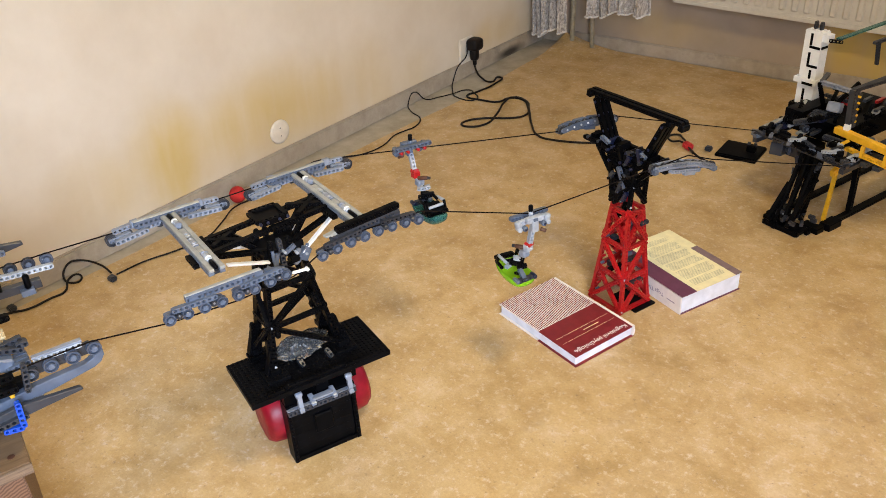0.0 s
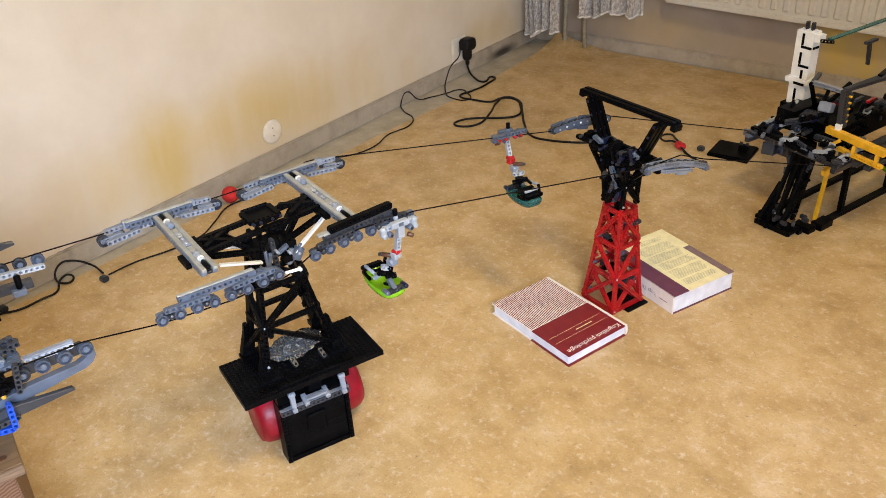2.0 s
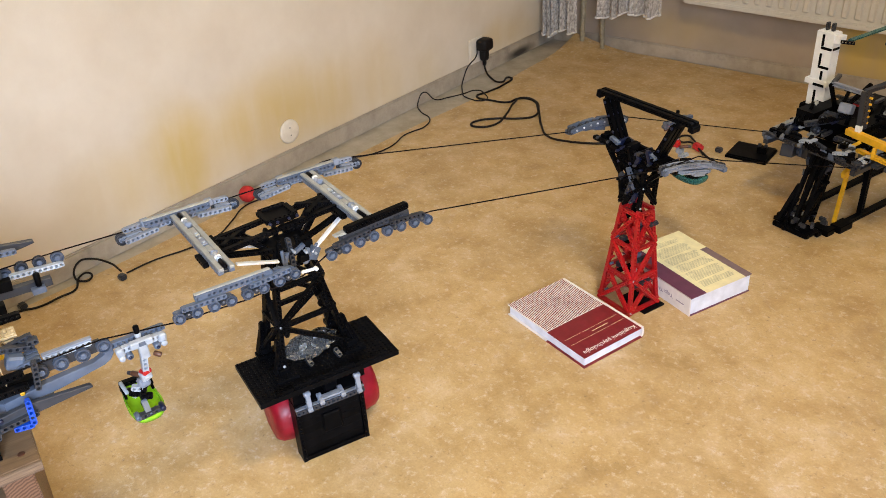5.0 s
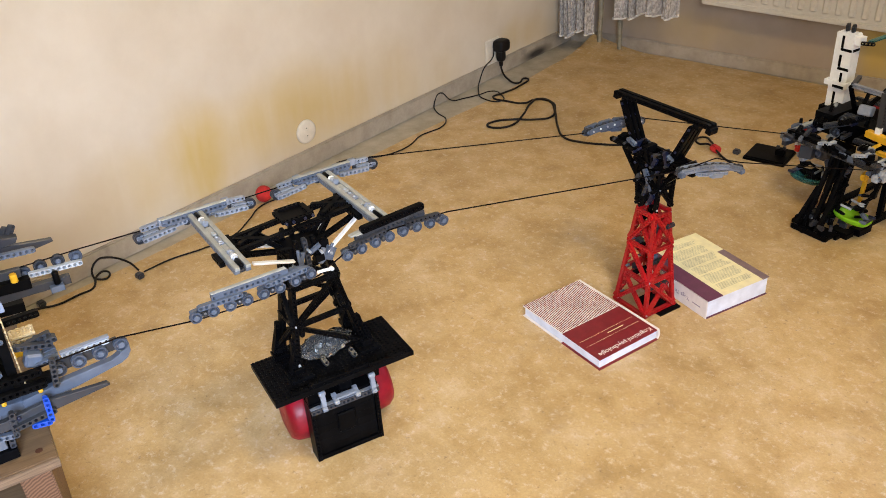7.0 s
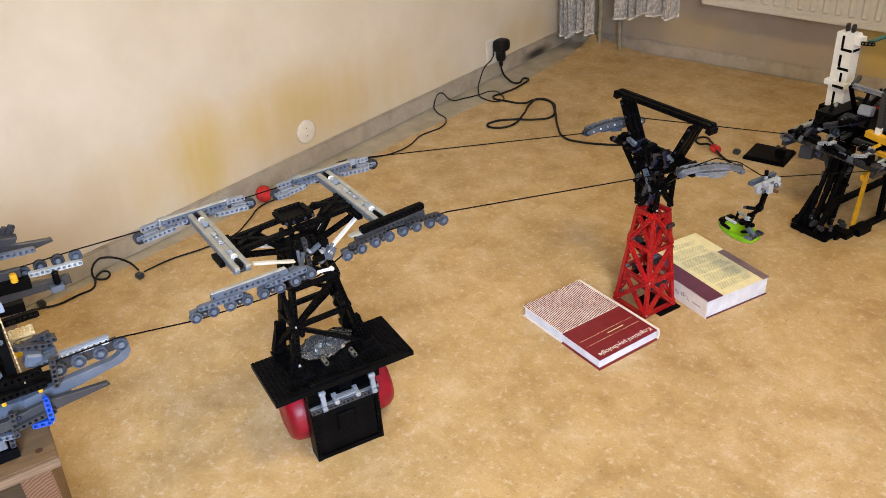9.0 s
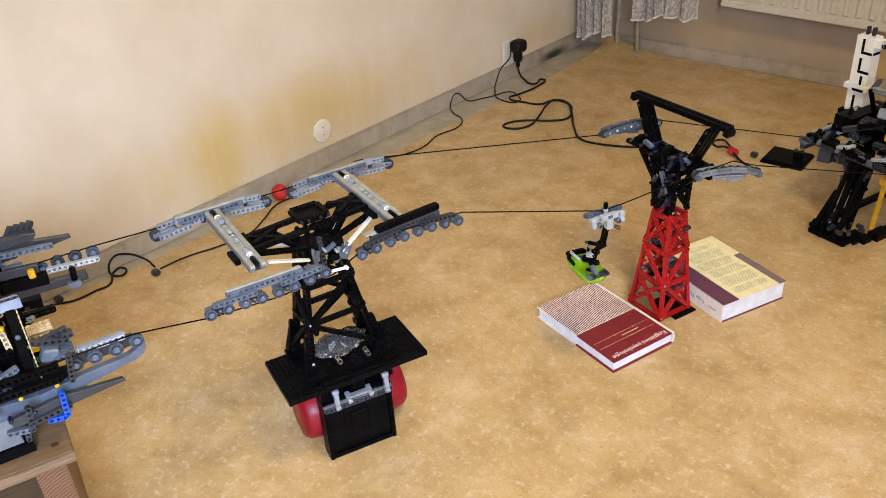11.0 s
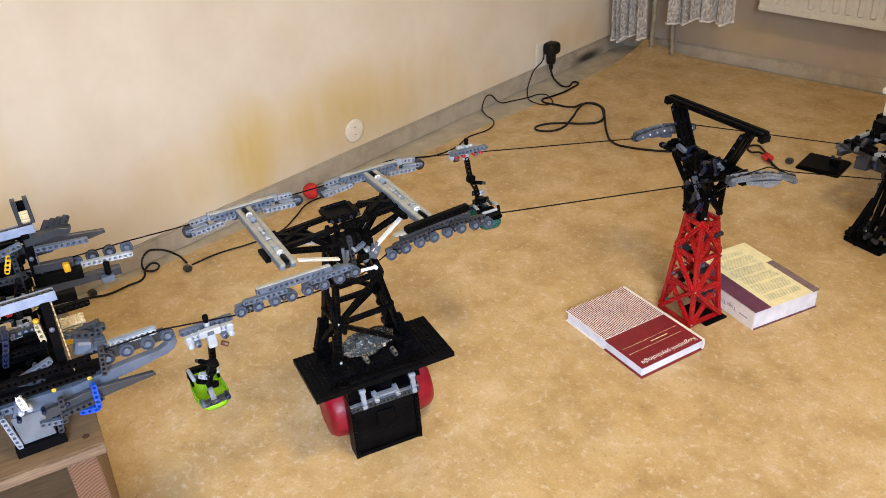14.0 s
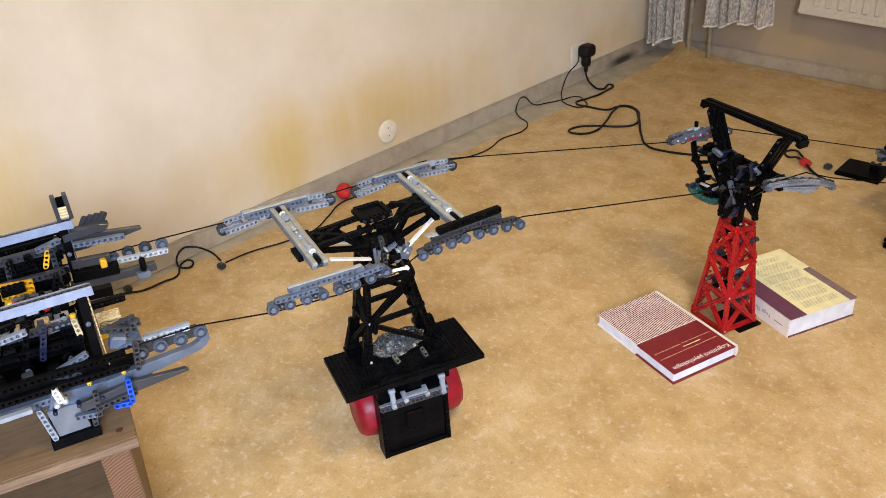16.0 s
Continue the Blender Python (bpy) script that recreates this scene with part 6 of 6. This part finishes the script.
# ---- by the wall ----
def build_wall_things():
    d = thing("junction_cover", pose(0, 1.512, 0.109), "round cream junction box cover on the wall", "cover")
    v, f = fix(lathe([(0.0005, 0.006), (0.03, 0.006), (0.036, 0.004), (0.037, 0.0005), (0.0005, 0.0005)], 36))
    part("cover", mesh(("cover",), lambda: fix(([(y, x, z) for x, y, z in v], f)), SOCKET, True), SOCKET, d)
    for z in (-0.012, 0.012):
        rod(d, (0.0045, 0, z), (0.0072, 0, z), DGREY, 0.002, "screw")
    s = thing("wall_socket", pose(0, 2.428, 0.085), "white wall socket with black adapter plugged in", "socket")
    part("plate", box_bm(0.009, 0.082, 0.115, (0.005, 0, 0.0), 0.003), SOCKET, s)
    part("adapter", pebble(0.05, 0.06, 0.046, (0.036, 0.014, 0.034)), RUBBER, s, "black plug adapter")
    part("plug", pebble(0.03, 0.03, 0.05, (0.034, 0.012, -0.002)), RUBBER, s, "black plug")
    part("plug_neck", pebble(0.013, 0.013, 0.03, (0.034, 0.012, -0.032)), RUBBER, s)
    # radiator under the window
    r = thing("radiator", pose(0.61, 2.852, 0.242, 0, 1.3, 0), "white ribbed panel radiator on the wall", "radiator")
    part("panel", box_bm(1.6, 0.012, 0.5, (0.8, 0.006, 0.25), 0.003), RADW, r)
    for i in range(37):
        part("rib", mesh(("rib",), lambda: fix(chamfer_box(0.022, 0.012, 0.44, 0.005)), RADW), RADW, r, "", pose(0.06 + i * 0.04, -0.003, 0.25))
    part("bottom_rail", box_bm(1.6, 0.02, 0.018, (0.8, 0.002, 0.01), 0.004), RADW, r)
    part("back_panel", box_bm(1.56, 0.012, 0.46, (0.8, 0.075, 0.25), 0.003), RADW, r)
    part("top_grille", box_bm(1.6, 0.09, 0.012, (0.8, 0.045, 0.506), 0.003), RADW, r)
    for x in (0.3, 1.3):
        part("wall_bracket", box_bm(0.03, 0.06, 0.3, (x, 0.0725, 0.25)), RADW, r)
    # lace curtains
    for x0, x1, z0, label in ((0.045, 0.19, 0.06, "long gathered lace curtain in the room corner"), (0.297, 0.535, 0.168, "shorter gathered lace curtain by the radiator")):
        cu = thing("lace_curtain", pose(0, 2.8, 0), label, "curtain")
        bm = bmesh.new()
        nx, nz = 70, 8
        rows = []
        rnd = random.Random(int(x0 * 1000))
        ph = rnd.uniform(0, 6)
        for j in range(nz + 1):
            k = j / nz
            row = []
            for i in range(nx + 1):
                q = i / nx
                y = 0.022 * math.sin(q * 31 + ph + 0.6 * math.sin(k * 3)) + 0.01 * math.sin(q * 73 + ph)
                z = z0 + 0.035 * q * (1 - k) + 0.008 * math.sin(q * 9 + ph) * (1 - k) + (1.5 - z0) * k
                row.append(bm.verts.new((x0 + (x1 - x0) * q + 0.01 * math.sin(k * 5 + q * 8), y, z)))
            rows.append(row)
        for j in range(nz):
            for i in range(nx):
                bm.faces.new((rows[j][i], rows[j][i + 1], rows[j + 1][i + 1], rows[j + 1][i]))
        ob = part("cloth", bm, LACE, cu)
        so = ob.modifiers.new("thick", "SOLIDIFY")
        so.thickness = 0.0012
        hem = [tuple(Vector(q.co)) for q in ob.data.vertices[: nx + 1]]
        tube("hem", hem[::2], 0.0036, HEM, cu, "white hem")
    rail = thing("curtain_rail", pose(0, 2.8, 1.5), "white curtain rail above the corner", "curtain rail")
    rod(rail, (0.001, 0, 0), (1.9, 0, 0), RADW, 0.009, "rail", n=12)
    for x in (0.03, 1.6):
        rod(rail, (x, 0.001, 0), (x, 0.154, 0), RADW, 0.006, "bracket", n=10)
    st = thing("wooden_stool", pose(0.219, 2.9, 0), "pale wooden stool legs half hidden by the curtains", "stool")
    for x, d in ((-0.046, 0.012), (0.046, -0.012)):
        me = mesh(("stool_leg",), lambda: fix(([(a * (0.8 + 0.5 * b / 0.45), c * (0.8 + 0.5 * b / 0.45), b) for a, b, c in lathe([(0.0005, 0.0), (0.0095, 0.0), (0.0105, 0.02), (0.0105, 0.45), (0.0005, 0.45)], 14)[0]], lathe([(1, 0)] * 5, 14)[1])), STOOL, True)
        part("leg", me, STOOL, st, "", pose(x, 0, -0.003, 0, d * 100, 0))
    part("seat", box_bm(0.2, 0.09, 0.025, (0, -0.005, 0.455), 0.006), STOOL, st)
    ball = thing("rubber_ball", pose(0.0723, 1.272, 0.0235), "small red rubber ball on the floor by the wall", "ball")
    bm = bmesh.new()
    bmesh.ops.create_uvsphere(bm, u_segments=28, v_segments=16, radius=0.0235)
    for q in bm.faces:
        q.smooth = True
    part("ball", bm, TAPE, ball)


build_wall_things()


# ---- cables on the floor ----
def build_cables():
    z = 0.0035
    a = thing("power_cable", Matrix(), "thick black power cable coiled on the floor", "cable")
    tube("cord", [(0.034, 2.44, 0.048), (0.036, 2.439, 0.03), (0.086, 2.411, 0.0080), (0.132, 2.404, 0.0035), (0.128, 2.463, 0.0035), (0.156, 2.384, 0.0035), (0.149, 2.301, 0.0035), (0.142, 2.246, 0.0035), (0.210, 2.242, 0.0035), (0.270, 2.259, 0.0035), (0.279, 2.301, 0.0035), (0.311, 2.320, 0.0035), (0.385, 2.267, 0.0035), (0.415, 2.198, 0.0035), (0.383, 2.157, 0.0035), (0.319, 2.118, 0.0035), (0.279, 2.072, 0.0035), (0.280, 2.034, 0.0035), (0.317, 2.034, 0.0035), (0.347, 2.080, 0.0035), (0.339, 2.149, 0.0110), (0.301, 2.249, 0.0110), (0.293, 2.322, 0.0035), (0.338, 2.317, 0.0035), (0.416, 2.228, 0.0110), (0.476, 2.151, 0.0035), (0.553, 2.082, 0.0035), (0.604, 2.083, 0.0035), (0.672, 2.104, 0.0035), (0.749, 2.142, 0.0035), (0.836, 2.156, 0.0035)], 0.0036, RUBBER, a)
    b = thing("thin_cable", Matrix(), "thin black adapter cable along the wall", "cable")
    tube("cord", [(0.022, 2.414, 0.112), (0.024, 2.406, 0.085), (0.016, 2.362, 0.0542), (0.016, 2.335, 0.0194), (0.056, 2.273, 0.0035), (0.125, 2.217, 0.0035), (0.189, 2.236, 0.0035), (0.151, 2.276, 0.0080), (0.104, 2.294, 0.0035), (0.084, 2.238, 0.0035), (0.061, 2.186, 0.0035), (0.036, 2.147, 0.0035), (0.016, 2.109, 0.0392), (0.016, 2.076, 0.0112), (0.063, 2.035, 0.0035), (0.128, 2.005, 0.0035), (0.160, 1.941, 0.0035), (0.153, 1.893, 0.0035), (0.148, 1.858, 0.0035), (0.170, 1.774, 0.0035), (0.165, 1.707, 0.0035), (0.140, 1.657, 0.0035), (0.068, 1.567, 0.0035), (0.097, 1.470, 0.0035), (0.098, 1.315, 0.0035), (0.092, 1.241, 0.0035), (0.129, 1.168, 0.0035), (0.163, 1.088, 0.0035), (0.151, 1.002, 0.0035), (0.125, 0.917, 0.0035), (0.120, 0.845, 0.0035)], 0.0022, RUBBER, b)
    c = thing("flat_cable", Matrix(), "black ribbon cable with grey plugs on the floor", "cable")
    tube("cord", [(0.105, 0.840, 0.0060), (0.054, 0.841, 0.0120), (0.016, 0.812, 0.0258), (0.017, 0.782, 0.0311), (0.025, 0.759, 0.0080), (0.063, 0.762, 0.0035), (0.066, 0.780, 0.0035), (0.044, 0.787, 0.0080), (0.047, 0.761, 0.0100), (0.081, 0.728, 0.0035), (0.079, 0.692, 0.0035), (0.075, 0.636, 0.0035), (0.056, 0.606, 0.0035), (0.043, 0.568, 0.0035), (0.029, 0.520, 0.0035), (0.017, 0.449, 0.0086)], 0.0027, RUBBER, c)
    for x, y in ((0.134, 0.825), (0.046, 0.614), (1.028, 2.257)):
        part("plug", box_bm(0.02, 0.018, 0.014, (x, y, 0.008), 0.003), DGREY, c, "grey cable plug")
    # controller plate behind the red tower
    p = thing("control_plate", pose(1.112, 2.29, 0, 0, 0, 3), "black flat control plate with small grey bracket", "plate")
    part("plate", box_bm(0.118, 0.105, 0.008, (0, 0, 0.004), 0.001), BLACK, p)
    part("edge", box_bm(0.112, 0.1, 0.004, (0, 0, 0.01), 0.001), BLACK, p)
    for s in (-0.009, 0.009):
        strut(p, (0.03 + s, 0.0, 0.012), (0.03 + s, 0.0, 0.04), DGREY, up=(0, 1, 0), name="bracket")
    part("bracket_block", box_bm(0.026, 0.02, 0.02, (0.03, 0.0, 0.022), 0.002), BLACK, p)
    k = thing("tied_cable", Matrix(), "coiled black cable tied with a red strap", "cable")
    import_pts = [(1.001, 2.210, 0.0035), (0.967, 2.244, 0.0080), (0.939, 2.254, 0.0120), (0.911, 2.260, 0.0035), (0.889, 2.281, 0.0035), (0.895, 2.309, 0.0035), (0.940, 2.275, 0.0120), (0.982, 2.223, 0.0120), (1.024, 2.197, 0.0035), (1.077, 2.176, 0.0035)]
    tube("cord", import_pts, 0.0032, RUBBER, k)
    part("strap", box_bm(0.034, 0.022, 0.02, (0, 0, 0), 0.005), TAPE, k, "red strap", pose(0.972, 2.237, 0.0112, 0, 0, -30))


build_cables()


# ---- what moves ----
def motions():
    far_pts, near_pts = FAR, NEAR[::-1]

    def ride(chair, pts, rows, wob=0.0):
        """Key a chair along a strand: rows of (seconds, metres along the strand)."""
        acc = [0.0]
        for p, q in zip(pts, pts[1:]):
            acc.append(acc[-1] + (q - p).length)
        keys = []
        for t, d in rows:
            d = max(0.0, min(acc[-1] - 1e-4, d))
            i = max(k for k in range(len(acc) - 1) if acc[k] <= d)
            p = pts[i].lerp(pts[i + 1], (d - acc[i]) / (acc[i + 1] - acc[i]))
            j0, j1 = max(0, i - (1 if d - acc[i] < 0.02 else 0)), i + 1
            w = pts[j1] - pts[j0]
            keys.append((t, p, math.degrees(math.atan2(w.y, w.x))))
        return keys

    def steps(marks):
        """Even steps through (seconds, metres) marks."""
        out, t = [], 0.0
        while t <= 16.0001:
            i = max(k for k in range(len(marks) - 1) if marks[k][0] <= t + 1e-6)
            (a, x), (b, y) = marks[i], marks[i + 1]
            out.append((round(t, 2), x + (y - x) * (t - a) / (b - a)))
            t += 0.25
        return out

    plans = [('near', [(0, 1.314), (0.5, 1.372), (1, 1.431), (1.5, 1.491), (2, 1.558), (2.5, 1.63), (3, 1.699), (3.5, 1.771), (4, 1.837), (4.5, 1.911), (5, 2.012), (6, 2.203), (7, 2.373), (16, 2.393)]),
             ('far', [(0, 0.992), (1, 1.108), (2, 1.222), (3, 1.335), (4, 1.459), (6.3, 1.911), (7.2, 2.096), (8.5, 2.376), (16, 2.385)]),
             ('near', [(0, 0.001), (5.5, 0.01), (6.5, 0.26), (7, 0.361), (8, 0.576), (8.5, 0.686), (9, 0.79), (11.5, 1.357), (12, 1.494), (12.5, 1.599), (13, 1.732), (13.5, 1.866), (14, 2.003), (14.25, 2.078), (14.6, 2.178), (15, 2.268), (15.5, 2.378), (16, 2.393)]),
             ('far', [(0, 0.0), (10.3, 0.01), (11.3, 0.28), (11.5, 0.331), (12, 0.46), (12.5, 0.581), (13, 0.71), (13.5, 0.84), (14, 0.958), (14.5, 1.074), (15, 1.186), (15.5, 1.301), (16, 1.394)])]
    # depth of the sag below the straight span, by the fraction along it
    sag = {0: 0.05, 1: 0.058}
    placed = []
    for chair, (strand, marks) in zip(CHAIRS, plans):
        pts = far_pts if strand == "far" else near_pts
        placed.append((chair, strand, ride(chair, pts, steps(marks))))

    def dips(k):
        """Per span: the fraction and depth at which a chair pulls it down at key k."""
        out = [None, None]
        for n, (a, b, _) in enumerate(SPANS):
            d = b - a
            for chair, strand, keys in placed:
                if strand == "near":
                    p = keys[k][1]
                    f = (p - a).dot(d) / d.length_squared
                    if 0.0 < f < 1.0:
                        out[n] = (f, sag[n] * 4 * f * (1 - f) * 0.9)
        return out

    along = {chair.name: steps(marks) for chair, (_, marks) in zip(CHAIRS, plans)}

    def marks_at(k, chair):
        return along[chair.name][k][1]

    times = [t for t, _, _ in placed[0][2]]
    pulled = [dips(k) for k in range(len(times))]
    for chair, strand, keys in placed:
        rows = []
        for k, (t, p, a) in enumerate(keys):
            # on the far strand the grips ride up over the black tower's wheels
            z = 0.005 * max(0.0, min(1.0, (0.27 - abs((F0.inverted() @ p).x)) / 0.06)) if strand == "far" else 0.0
            if strand == "near":
                # the short span by the station and the black tower's wheels give a little too
                z = -0.012 - 0.008 * max(0.0, 1.0 - abs(marks_at(k, chair) - 2.06) / 0.16)
                z += 0.032 * max(0.0, min(1.0, (marks_at(k, chair) - 2.06) / 0.1))
                for n, (pa, pb, _) in enumerate(SPANS):
                    f = (p - pa).dot(pb - pa) / (pb - pa).length_squared
                    if 0.0 < f < 1.0:
                        z = -0.011 - pulled[k][n][1]
            rows.append((t, pose(p.x, p.y, p.z + z, 0, 0, a)))
        walk(chair, rows)
    for n, (a, b, pieces) in enumerate(SPANS):
        for i, piece in enumerate(pieces):
            rows = []
            for k, t in enumerate(times):
                def at(q):
                    p = a.lerp(b, q)
                    if pulled[k][n]:
                        f, dz = pulled[k][n]
                        p = p - Vector((0, 0, dz * (q / f if q < f else (1 - q) / (1 - f))))
                    return p
                rows.append((t, span(at(i / len(pieces)), at((i + 1) / len(pieces)))))
            walk(piece, rows)


motions()
